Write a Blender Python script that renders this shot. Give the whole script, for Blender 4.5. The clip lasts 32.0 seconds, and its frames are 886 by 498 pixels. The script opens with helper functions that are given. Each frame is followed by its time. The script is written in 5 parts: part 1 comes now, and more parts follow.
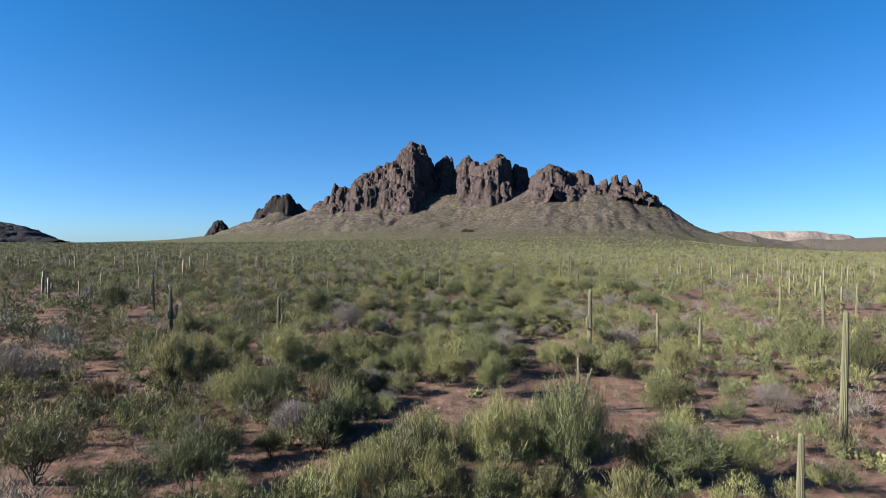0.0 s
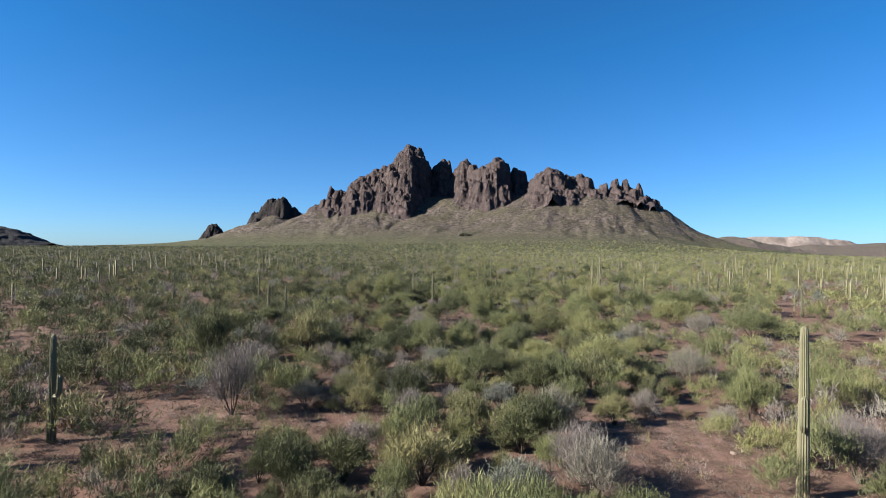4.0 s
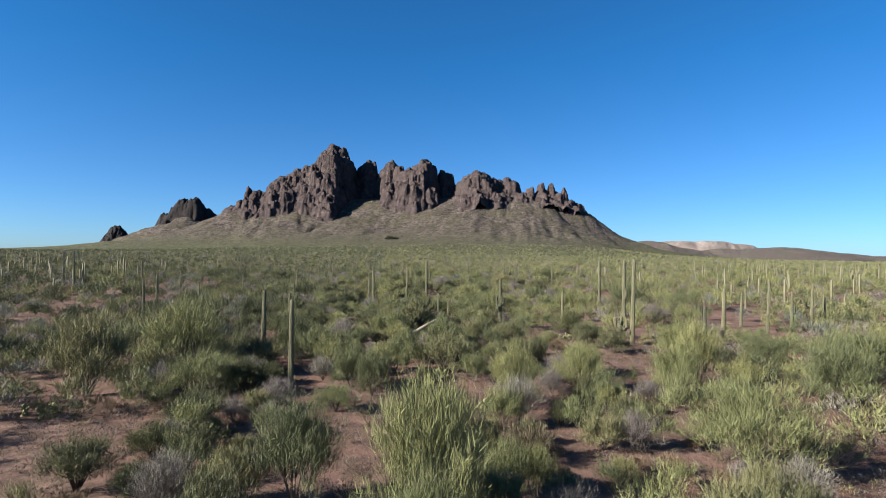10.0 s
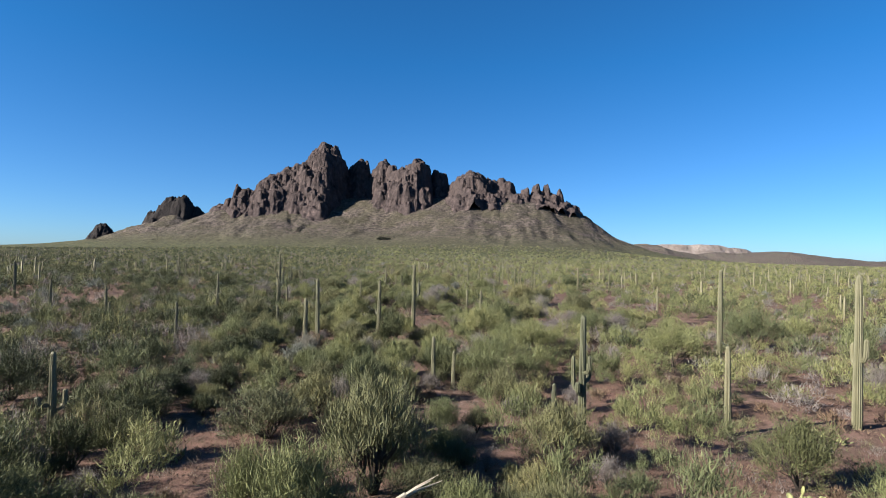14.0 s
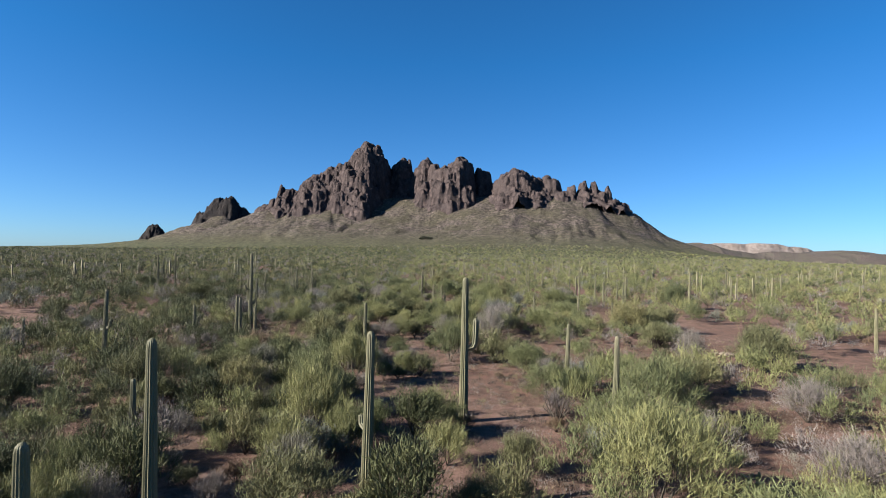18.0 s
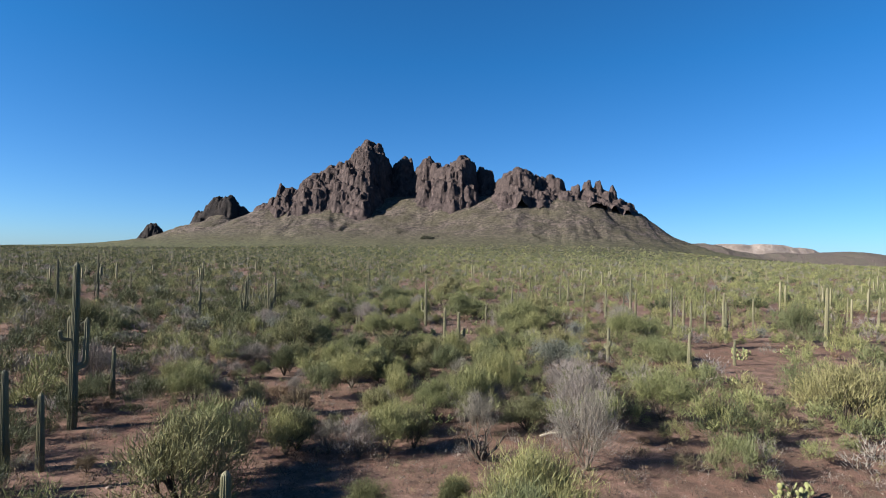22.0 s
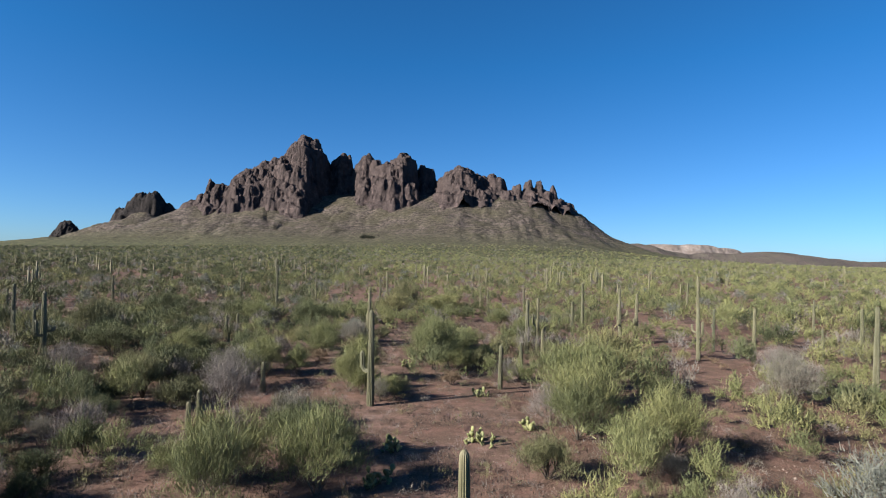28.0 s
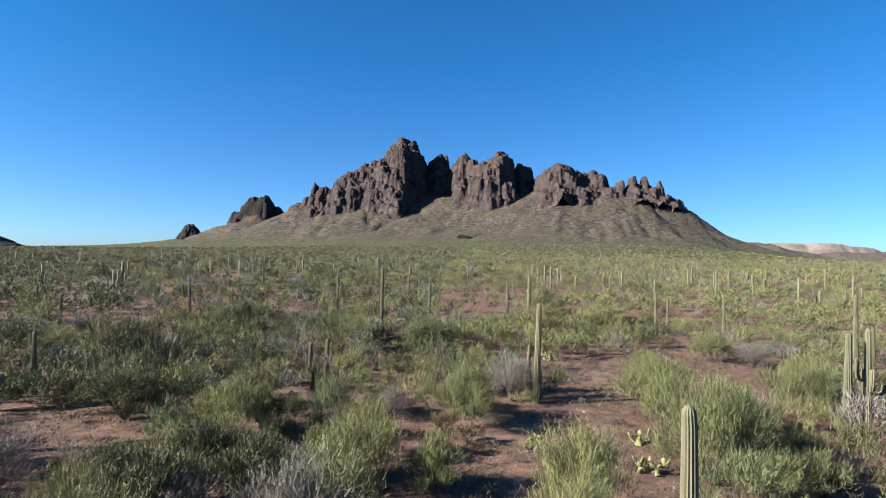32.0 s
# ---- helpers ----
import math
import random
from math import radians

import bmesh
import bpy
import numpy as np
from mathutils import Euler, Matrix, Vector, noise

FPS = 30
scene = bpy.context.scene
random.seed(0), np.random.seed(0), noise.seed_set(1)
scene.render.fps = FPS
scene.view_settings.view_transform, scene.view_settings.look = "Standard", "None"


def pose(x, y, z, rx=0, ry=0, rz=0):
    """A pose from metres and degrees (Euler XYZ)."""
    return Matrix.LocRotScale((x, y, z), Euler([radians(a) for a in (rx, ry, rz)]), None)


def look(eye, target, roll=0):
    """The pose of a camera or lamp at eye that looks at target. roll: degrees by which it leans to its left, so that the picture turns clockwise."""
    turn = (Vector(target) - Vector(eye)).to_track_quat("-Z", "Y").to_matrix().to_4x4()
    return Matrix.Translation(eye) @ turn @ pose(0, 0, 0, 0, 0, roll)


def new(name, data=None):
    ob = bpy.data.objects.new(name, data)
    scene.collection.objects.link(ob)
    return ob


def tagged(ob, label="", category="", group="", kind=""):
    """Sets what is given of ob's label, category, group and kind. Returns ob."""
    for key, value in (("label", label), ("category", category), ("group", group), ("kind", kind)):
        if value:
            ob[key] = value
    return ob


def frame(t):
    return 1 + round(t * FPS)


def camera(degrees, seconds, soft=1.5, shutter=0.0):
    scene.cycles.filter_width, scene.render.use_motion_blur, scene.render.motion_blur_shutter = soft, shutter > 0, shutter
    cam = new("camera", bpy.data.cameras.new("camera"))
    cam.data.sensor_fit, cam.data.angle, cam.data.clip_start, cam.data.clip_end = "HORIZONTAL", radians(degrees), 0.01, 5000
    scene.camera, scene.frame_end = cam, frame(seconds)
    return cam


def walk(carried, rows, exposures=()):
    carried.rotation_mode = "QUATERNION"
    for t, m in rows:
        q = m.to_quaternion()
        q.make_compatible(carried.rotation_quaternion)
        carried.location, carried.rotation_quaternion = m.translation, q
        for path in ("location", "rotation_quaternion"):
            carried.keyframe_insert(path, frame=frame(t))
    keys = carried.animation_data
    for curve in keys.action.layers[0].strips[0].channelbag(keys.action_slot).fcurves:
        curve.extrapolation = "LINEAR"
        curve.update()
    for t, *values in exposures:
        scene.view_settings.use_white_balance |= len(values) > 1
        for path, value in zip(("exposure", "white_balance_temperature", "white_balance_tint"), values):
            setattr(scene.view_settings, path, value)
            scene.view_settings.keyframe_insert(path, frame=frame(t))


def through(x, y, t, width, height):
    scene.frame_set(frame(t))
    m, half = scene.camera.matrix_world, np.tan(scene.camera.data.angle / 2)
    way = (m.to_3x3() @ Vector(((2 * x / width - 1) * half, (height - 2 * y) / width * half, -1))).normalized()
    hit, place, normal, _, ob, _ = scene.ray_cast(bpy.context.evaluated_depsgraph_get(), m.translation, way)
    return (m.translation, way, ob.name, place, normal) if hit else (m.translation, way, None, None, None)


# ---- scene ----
cam = camera(76.5, 32.0, soft=1.0, shutter=0.1)
PATH = [
    (0, 0.00, 0.00, 13.58, 2.38, -0.47, 0.57),
    (0.5, -0.09, 5.18, 13.34, 2.34, -0.39, 0.62),
    (1, -0.21, 10.39, 13.09, 2.29, -0.30, 0.69),
    (1.5, -0.35, 15.66, 12.83, 2.25, -0.25, 0.73),
    (2, -0.51, 20.98, 12.58, 2.23, -0.17, 0.74),
    (2.5, -0.66, 26.33, 12.34, 2.20, -0.11, 0.72),
    (3, -0.80, 31.71, 12.10, 2.18, -0.08, 0.70),
    (3.5, -0.94, 37.11, 11.88, 2.16, -0.04, 0.68),
    (4.5, -1.15, 48.28, 11.54, 2.10, 0.13, 0.81),
    (5.5, -1.36, 59.45, 11.20, 1.26, 0.30, 0.94),
    (6, -1.49, 65.13, 11.04, -0.21, 0.31, 0.96),
    (6.5, -1.59, 70.82, 10.87, -0.57, 0.31, 0.91),
    (7, -1.61, 76.54, 10.71, -1.57, 0.36, 0.84),
    (7.5, -1.53, 82.26, 10.57, -3.83, 0.38, 0.78),
    (8, -1.34, 87.98, 10.46, -4.46, 0.38, 0.69),
    (8.5, -1.04, 93.70, 10.40, -4.72, 0.42, 0.65),
    (9, -0.65, 99.41, 10.40, -4.89, 0.45, 0.64),
    (9.5, -0.22, 105.13, 10.43, -5.05, 0.50, 0.67),
    (10, 0.23, 110.88, 10.49, -5.34, 0.54, 0.71),
    (10.5, 0.67, 116.67, 10.54, -5.44, 0.59, 0.80),
    (11, 1.11, 122.49, 10.58, -5.62, 0.61, 0.86),
    (11.5, 1.54, 128.33, 10.60, -5.74, 0.56, 0.94),
    (12, 1.98, 134.20, 10.61, -5.82, 0.58, 1.02),
    (12.5, 2.42, 140.08, 10.62, -5.88, 0.62, 1.10),
    (13, 2.88, 145.95, 10.60, -5.93, 0.65, 1.16),
    (13.5, 3.40, 151.78, 10.56, -5.99, 0.64, 1.16),
    (14, 3.97, 157.59, 10.53, -6.07, 0.69, 1.22),
    (14.5, 4.55, 163.38, 10.51, -6.11, 0.72, 1.23),
    (15.5, 5.21, 174.49, 10.56, -4.20, 0.66, 1.18),
    (16.5, 5.86, 185.60, 10.60, -1.80, 0.60, 1.12),
    (17, 5.89, 190.82, 10.60, -1.76, 0.55, 1.12),
    (17.5, 5.87, 196.00, 10.61, -1.72, 0.55, 1.11),
    (18, 5.82, 201.13, 10.66, -1.72, 0.57, 1.14),
    (18.5, 5.75, 206.19, 10.73, -1.63, 0.59, 1.16),
    (19, 5.68, 211.17, 10.81, -1.59, 0.60, 1.23),
    (19.5, 5.63, 216.07, 10.90, -1.59, 0.62, 1.26),
    (20, 5.57, 220.87, 11.01, -1.61, 0.60, 1.27),
    (20.5, 5.47, 225.59, 11.11, -1.62, 0.58, 1.26),
    (21, 5.36, 230.22, 11.23, -1.59, 0.58, 1.28),
    (21.5, 5.23, 234.82, 11.35, -1.57, 0.55, 1.29),
    (22, 5.10, 239.41, 11.47, -1.59, 0.56, 1.31),
    (22.5, 4.94, 244.01, 11.57, -1.62, 0.55, 1.36),
    (23, 4.76, 248.62, 11.63, -1.61, 0.58, 1.40),
    (23.5, 4.54, 253.21, 11.66, -1.60, 0.59, 1.37),
    (24, 4.31, 257.78, 11.64, -1.64, 0.61, 1.30),
    (24.5, 4.09, 262.31, 11.57, -3.22, 0.65, 1.30),
    (25, 3.88, 266.76, 11.46, -9.26, 0.80, 1.30),
    (25.5, 3.71, 271.14, 11.33, -12.83, 0.81, 1.30),
    (26.5, 3.96, 279.03, 10.92, -15.20, 0.79, 1.24),
    (27.5, 4.21, 286.91, 10.51, -13.24, 0.77, 1.18),
    (28, 4.60, 290.31, 10.37, -7.72, 0.71, 1.29),
    (28.5, 4.93, 293.62, 10.25, 0.99, 0.53, 1.45),
    (29, 5.06, 296.88, 10.16, 10.64, 0.30, 1.59),
    (29.5, 4.90, 300.13, 10.12, 18.77, 0.13, 1.62),
    (30, 4.36, 303.36, 10.10, 20.59, 0.14, 1.56),
    (30.5, 3.48, 306.63, 10.07, 21.05, 0.17, 1.40),
    (31, 2.37, 309.93, 10.00, 17.62, 0.29, 1.26),
    (31.5, 1.15, 313.23, 9.90, 10.70, 0.42, 1.18),
    (32, -0.08, 316.50, 9.78, 1.99, 0.53, 1.19),
]



def heading(x, y, z, yaw, pitch, roll):
    """A camera pose from its place and its turn, in degrees; yaw to the left of +y."""
    a, b = radians(yaw), radians(pitch)
    ahead = Vector((-math.sin(a) * math.cos(b), math.cos(a) * math.cos(b), math.sin(b)))
    return look((x, y, z), Vector((x, y, z)) + ahead * 10.0, roll)


walk(cam, [(row[0], heading(*row[1:])) for row in PATH],
     exposures=[(0.0, 1.94), (6.0, 1.93), (10.0, 1.86), (14.0, 1.86), (21.0, 1.84), (25.5, 1.8), (28.0, 1.72), (29.0, 1.85), (30.0, 2.04), (32.0, 2.06)])

# ---- sky and sun: late sun from the left ----
SUN_ELEVATION, SUN_AZIMUTH = 26.5, -106.0  # degrees; azimuth clockwise from +y
world = bpy.data.worlds.new("desert_sky")
scene.world = world
world.use_nodes = True
wn = world.node_tree.nodes
sky = wn.new("ShaderNodeTexSky")
sky.sky_type, sky.sun_disc = "NISHITA", False
sky.sun_elevation, sky.sun_rotation = radians(SUN_ELEVATION), radians(SUN_AZIMUTH)
sky.altitude, sky.air_density, sky.dust_density, sky.ozone_density = 1000.0, 0.75, 0.6, 4.0
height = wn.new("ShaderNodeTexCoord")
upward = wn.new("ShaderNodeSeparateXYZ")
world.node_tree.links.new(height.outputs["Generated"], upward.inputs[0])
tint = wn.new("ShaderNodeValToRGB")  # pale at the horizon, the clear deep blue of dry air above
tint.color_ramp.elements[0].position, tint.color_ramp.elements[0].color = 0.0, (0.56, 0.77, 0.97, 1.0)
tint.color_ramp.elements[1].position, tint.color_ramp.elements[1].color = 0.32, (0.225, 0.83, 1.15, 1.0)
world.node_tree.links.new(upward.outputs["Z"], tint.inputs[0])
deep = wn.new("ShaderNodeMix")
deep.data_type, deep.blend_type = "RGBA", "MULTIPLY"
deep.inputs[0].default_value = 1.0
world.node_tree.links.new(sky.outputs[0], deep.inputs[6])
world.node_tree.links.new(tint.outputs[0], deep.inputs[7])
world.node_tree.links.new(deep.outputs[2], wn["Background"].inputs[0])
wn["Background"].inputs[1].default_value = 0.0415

sun_data = bpy.data.lights.new("sun", "SUN")
sun_data.energy, sun_data.angle, sun_data.color = 5.0, radians(0.53), (1.0, 0.93, 0.82)
sun = new("sun", sun_data)
az, el = radians(SUN_AZIMUTH), radians(SUN_ELEVATION)
to_sun = Vector((math.sin(az) * math.cos(el), math.cos(az) * math.cos(el), math.sin(el)))
sun.matrix_world = look(to_sun * 100.0, (0, 0, 0))


# ---- numeric noise ----
def hash2(ix, iy, seed):
    h = (ix.astype(np.int64) * 374761393 + iy.astype(np.int64) * 668265263 + seed * 1442695041) & 0xFFFFFFFF
    h = ((h ^ (h >> 13)) * 1274126177) & 0xFFFFFFFF
    return ((h ^ (h >> 16)) & 0xFFFF) / 65535.0


def vnoise(x, y, seed=0):
    x, y = np.asarray(x, float), np.asarray(y, float)
    ix, iy = np.floor(x), np.floor(y)
    u, v = x - ix, y - iy
    u, v = u * u * u * (u * (u * 6 - 15) + 10), v * v * v * (v * (v * 6 - 15) + 10)
    a, b = hash2(ix, iy, seed), hash2(ix + 1, iy, seed)
    c, d = hash2(ix, iy + 1, seed), hash2(ix + 1, iy + 1, seed)
    return (a + (b - a) * u) * (1 - v) + (c + (d - c) * u) * v


def fbm(x, y, octaves=4, seed=0):
    total, size = 0.0, 0.5
    for k in range(octaves):
        total = total + size * vnoise(x * 2 ** k + 17.3 * k, y * 2 ** k - 9.1 * k, seed + k)
        size *= 0.5
    return total


def ridged(x, y, octaves=4, seed=0):
    total, size = 0.0, 0.5
    for k in range(octaves):
        total = total + size * (1 - np.abs(2 * vnoise(x * 2 ** k + 5.7 * k, y * 2 ** k + 3.1 * k, seed + k) - 1))
        size *= 0.5
    return total


# ---- materials ----
class Nodes:
    """A small writer of node materials."""

    def __init__(self, name):
        self.mat = bpy.data.materials.new(name)
        self.mat.use_nodes = True
        self.tree = self.mat.node_tree
        self.out = self.tree.nodes["Material Output"]
        self.bsdf = self.tree.nodes["Principled BSDF"]

    def add(self, kind, **sets):
        node = self.tree.nodes.new(kind)
        for key, value in sets.items():
            if key in node.inputs:
                node.inputs[key].default_value = value
            elif key == "blend_type":
                node.blend_type = value
            elif key == "data_type":
                node.data_type = value
            elif key == "operation":
                node.operation = value
            elif key == "attribute_name":
                node.attribute_name = value
        return node

    def link(self, a, b):
        self.tree.links.new(a, b)

    def coords(self, scale=(1, 1, 1)):
        geo = self.add("ShaderNodeNewGeometry")
        mapping = self.add("ShaderNodeMapping")
        mapping.inputs["Scale"].default_value = scale
        self.link(geo.outputs["Position"], mapping.inputs["Vector"])
        return mapping.outputs["Vector"]

    def local(self):
        return self.add("ShaderNodeTexCoord").outputs["Object"]

    def noise(self, vec, scale, detail=4.0, rough=0.6):
        n = self.add("ShaderNodeTexNoise")
        n.inputs["Scale"].default_value, n.inputs["Detail"].default_value, n.inputs["Roughness"].default_value = scale, detail, rough
        self.link(vec, n.inputs["Vector"])
        return n.outputs[0]

    def ramp(self, fac, stops):
        r = self.add("ShaderNodeValToRGB")
        el = r.color_ramp.elements
        while len(el) < len(stops):
            el.new(0.5)
        for e, (at, c) in zip(el, stops):
            e.position = at
            e.color = (*c, 1.0) if len(c) == 3 else c
        self.link(fac, r.inputs[0])
        return r.outputs[0]

    def mix(self, fac, a, b, how="MIX"):
        m = self.add("ShaderNodeMix")
        m.data_type, m.blend_type = "RGBA", how
        for value, socket in ((fac, m.inputs[0]), (a, m.inputs[6]), (b, m.inputs[7])):
            if isinstance(value, (int, float)):
                socket.default_value = value
            elif isinstance(value, tuple):
                socket.default_value = (*value, 1.0)
            else:
                self.link(value, socket)
        return m.outputs[2]

    def math(self, how, a, b):
        m = self.add("ShaderNodeMath")
        m.operation = how
        for value, socket in ((a, m.inputs[0]), (b, m.inputs[1])):
            if isinstance(value, (int, float)):
                socket.default_value = value
            else:
                self.link(value, socket)
        return m.outputs[0]

    def finish(self, colour, rough=0.9, bump=None, strength=0.5, distance=0.05, specular=0.2):
        if isinstance(colour, tuple):
            self.bsdf.inputs["Base Color"].default_value = (*colour, 1.0)
        else:
            self.link(colour, self.bsdf.inputs["Base Color"])
        self.bsdf.inputs["Roughness"].default_value = rough
        self.bsdf.inputs["Specular IOR Level"].default_value = specular
        if bump is not None:
            b = self.add("ShaderNodeBump")
            b.inputs["Strength"].default_value, b.inputs["Distance"].default_value = strength, distance
            self.link(bump, b.inputs["Height"])
            self.link(b.outputs[0], self.bsdf.inputs["Normal"])
        return self.mat


def soil_material():
    """Reddish desert soil near by; olive scrub far across the plain."""
    m = Nodes("desert_soil")
    p = m.coords()
    big, mid, fine = m.noise(p, 0.07, 5), m.noise(p, 0.7, 6, 0.7), m.noise(p, 9.0, 4, 0.7)
    soil = m.ramp(big, [(0.3, (0.105, 0.056, 0.043)), (0.48, (0.138, 0.082, 0.066)), (0.68, (0.176, 0.119, 0.101))])
    soil = m.mix(m.ramp(mid, [(0.40, (0, 0, 0)), (0.56, (1, 1, 1))]), soil, (0.0862, 0.0564, 0.0444))
    soil = m.mix(m.ramp(fine, [(0.55, (0, 0, 0)), (0.75, (0.8, 0.8, 0.8))]), soil, (0.213, 0.163, 0.133))
    soil = m.mix(m.ramp(fine, [(0.28, (0.7, 0.7, 0.7)), (0.42, (0, 0, 0))]), soil, (0.0534, 0.0356, 0.0285))
    # scrub of the far plain, too far off for single shrubs
    speck = m.noise(m.coords((1, 0.4, 1)), 0.12, 5, 0.8)
    scrub = m.ramp(speck, [(0.40, (0.018, 0.019, 0.012)), (0.48, (0.045, 0.049, 0.025)), (0.57, (0.078, 0.08, 0.039)), (0.68, (0.105, 0.086, 0.06))])
    sep = m.add("ShaderNodeSeparateXYZ")
    m.link(p, sep.inputs[0])
    far = m.add("ShaderNodeMapRange")
    far.inputs["From Min"].default_value, far.inputs["From Max"].default_value = 620.0, 1000.0
    m.link(sep.outputs["Y"], far.inputs[0])
    colour = m.mix(far.outputs[0], soil, scrub)
    relief = m.math("ADD", m.math("MULTIPLY", mid, 0.6), m.math("MULTIPLY", fine, 0.25))
    return m.finish(colour, 0.95, relief, 0.9, 0.25, 0.1)


def scree_material():
    """Brown scree with dots of scrub, greener towards its foot."""
    m = Nodes("scree")
    p = m.coords()
    grit, coarse, patch = m.noise(p, 0.3, 4, 0.7), m.noise(p, 0.075, 6, 0.8), m.noise(p, 0.011, 5, 0.7)
    scree = m.ramp(coarse, [(0.41, (0.02, 0.017, 0.016)), (0.47, (0.058, 0.048, 0.043)), (0.53, (0.1, 0.082, 0.074)), (0.60, (0.15, 0.121, 0.109))])
    scree = m.mix(m.ramp(patch, [(0.42, (0, 0, 0)), (0.62, (0.65, 0.65, 0.65))]), scree, (0.0623, 0.0581, 0.0344))
    speck = m.noise(m.coords((1, 0.4, 1)), 0.12, 5, 0.8)
    green = m.ramp(speck, [(0.40, (0.018, 0.019, 0.012)), (0.48, (0.045, 0.049, 0.025)), (0.57, (0.078, 0.08, 0.039)), (0.68, (0.105, 0.086, 0.06))])
    sep = m.add("ShaderNodeSeparateXYZ")
    m.link(p, sep.inputs[0])
    high = m.add("ShaderNodeMapRange")
    high.inputs["From Min"].default_value, high.inputs["From Max"].default_value = 45.0, 125.0
    m.link(m.math("ADD", sep.outputs["Z"], m.math("MULTIPLY", patch, 60.0)), high.inputs[0])
    col = m.mix(high.outputs[0], green, scree)
    dots = m.math("MULTIPLY", m.ramp(grit, [(0.38, (0.9, 0.9, 0.9)), (0.48, (0, 0, 0))]), high.outputs[0])
    col = m.mix(dots, col, (0.0208, 0.0202, 0.0142))
    relief = m.math("ADD", coarse, m.math("MULTIPLY", grit, 0.3))
    relief = m.math("MULTIPLY", relief, m.math("ADD", m.math("MULTIPLY", high.outputs[0], 0.92), 0.08))
    return m.finish(col, 0.95, relief, 1.0, 6.0, 0.1)


def rock_material(name, tones):
    m = Nodes(name)
    p = m.coords((1, 1, 0.75))
    big, mid, fine = m.noise(m.coords(), 0.012, 5), m.noise(p, 0.05, 8, 0.75), m.noise(p, 0.3, 6, 0.8)
    col = m.ramp(mid, [(0.34, tones[0]), (0.5, tones[1]), (0.66, tones[2])])
    col = m.mix(m.ramp(big, [(0.42, (0, 0, 0)), (0.6, (0.7, 0.7, 0.7))]), col, tones[3])
    col = m.mix(m.ramp(fine, [(0.35, (0.75, 0.75, 0.75)), (0.5, (0, 0, 0))]), col, tones[0])
    return m.finish(col, 0.95, m.math("ADD", mid, m.math("MULTIPLY", fine, 0.35)), 1.0, 9.0, 0.1)


def leaf_material(name, tones, through=0.25):
    """Foliage: colour varies from plant to plant and from twig to twig."""
    m = Nodes(name)
    info, geo = m.add("ShaderNodeObjectInfo"), m.add("ShaderNodeNewGeometry")
    plant = m.add("ShaderNodeAttribute", attribute_name="tint")
    which = m.math("FRACT", m.math("ADD", info.outputs["Random"], plant.outputs["Fac"]), 0.0)
    col = m.ramp(which, [(0.0, tones[0]), (0.5, tones[1]), (1.0, tones[2])])
    twig = m.ramp(geo.outputs["Random Per Island"], [(0.0, (0.66, 0.67, 0.68)), (0.6, (1, 1, 1)), (1.0, (1.2, 1.17, 1.08))])
    col = m.mix(1.0, col, twig, "MULTIPLY")
    m.finish(col, 0.7, None, specular=0.25)
    if through:
        glow = m.add("ShaderNodeBsdfTranslucent")
        m.link(col, glow.inputs[0])
        both = m.add("ShaderNodeMixShader")
        both.inputs[0].default_value = through
        m.link(m.bsdf.outputs[0], both.inputs[1])
        m.link(glow.outputs[0], both.inputs[2])
        m.link(both.outputs[0], m.out.inputs[0])
    return m.mat


def bark_material(name, a, b):
    m = Nodes(name)
    n = m.noise(m.coords(), 7.0, 5, 0.7)
    return m.finish(m.ramp(n, [(0.35, a), (0.65, b)]), 0.9, n, 0.6, 0.03)


def cactus_material(name, a, b, c):
    m = Nodes(name)
    info = m.add("ShaderNodeObjectInfo")
    n, f = m.noise(m.coords((1, 1, 0.4)), 1.6, 5, 0.65), m.noise(m.coords(), 22.0, 3, 0.7)
    col = m.ramp(n, [(0.3, a), (0.5, b), (0.72, c)])
    col = m.mix(m.ramp(f, [(0.5, (0, 0, 0)), (0.7, (0.5, 0.5, 0.5))]), col, (0.178, 0.172, 0.101))
    tone = m.ramp(info.outputs["Random"], [(0.0, (0.8, 0.82, 0.8)), (1.0, (1.12, 1.08, 1.0))])
    return m.finish(m.mix(1.0, col, tone, "MULTIPLY"), 0.6, f, 0.4, 0.02, 0.3)


SOIL, SCREE = soil_material(), scree_material()
ROCK = rock_material("volcanic_rock", [(0.013, 0.0112, 0.012), (0.046, 0.0355, 0.0355), (0.115, 0.086, 0.082), (0.062, 0.048, 0.047)])
DARK_ROCK = rock_material("dark_rock", [(0.009, 0.0085, 0.0095), (0.022, 0.0195, 0.0205), (0.04, 0.033, 0.032), (0.027, 0.0235, 0.023)])
# far hills: blue distance haze and shade mixed into dark rock tones
HAZY_ROCK = rock_material("hazy_dark_rock", [(0.02, 0.021, 0.025), (0.027, 0.027, 0.031), (0.035, 0.034, 0.037), (0.028, 0.029, 0.031)])
HILL_ROCK = rock_material("distant_hill_rock", [(0.0593, 0.0504, 0.0474), (0.0886, 0.0711, 0.0652), (0.107, 0.0862, 0.077), (0.0886, 0.0832, 0.0652)])
PALE_ROCK = rock_material("pale_tailings", [(0.15, 0.124, 0.112), (0.215, 0.183, 0.168), (0.25, 0.217, 0.202), (0.13, 0.104, 0.094)])
LEAF_PALO = leaf_material("palo_verde_twigs", [(0.078, 0.09, 0.045), (0.125, 0.135, 0.06), (0.168, 0.166, 0.073)], 0.12)
LEAF_CREO = leaf_material("creosote_leaves", [(0.072, 0.076, 0.04), (0.115, 0.116, 0.058), (0.158, 0.147, 0.07)], 0.1)
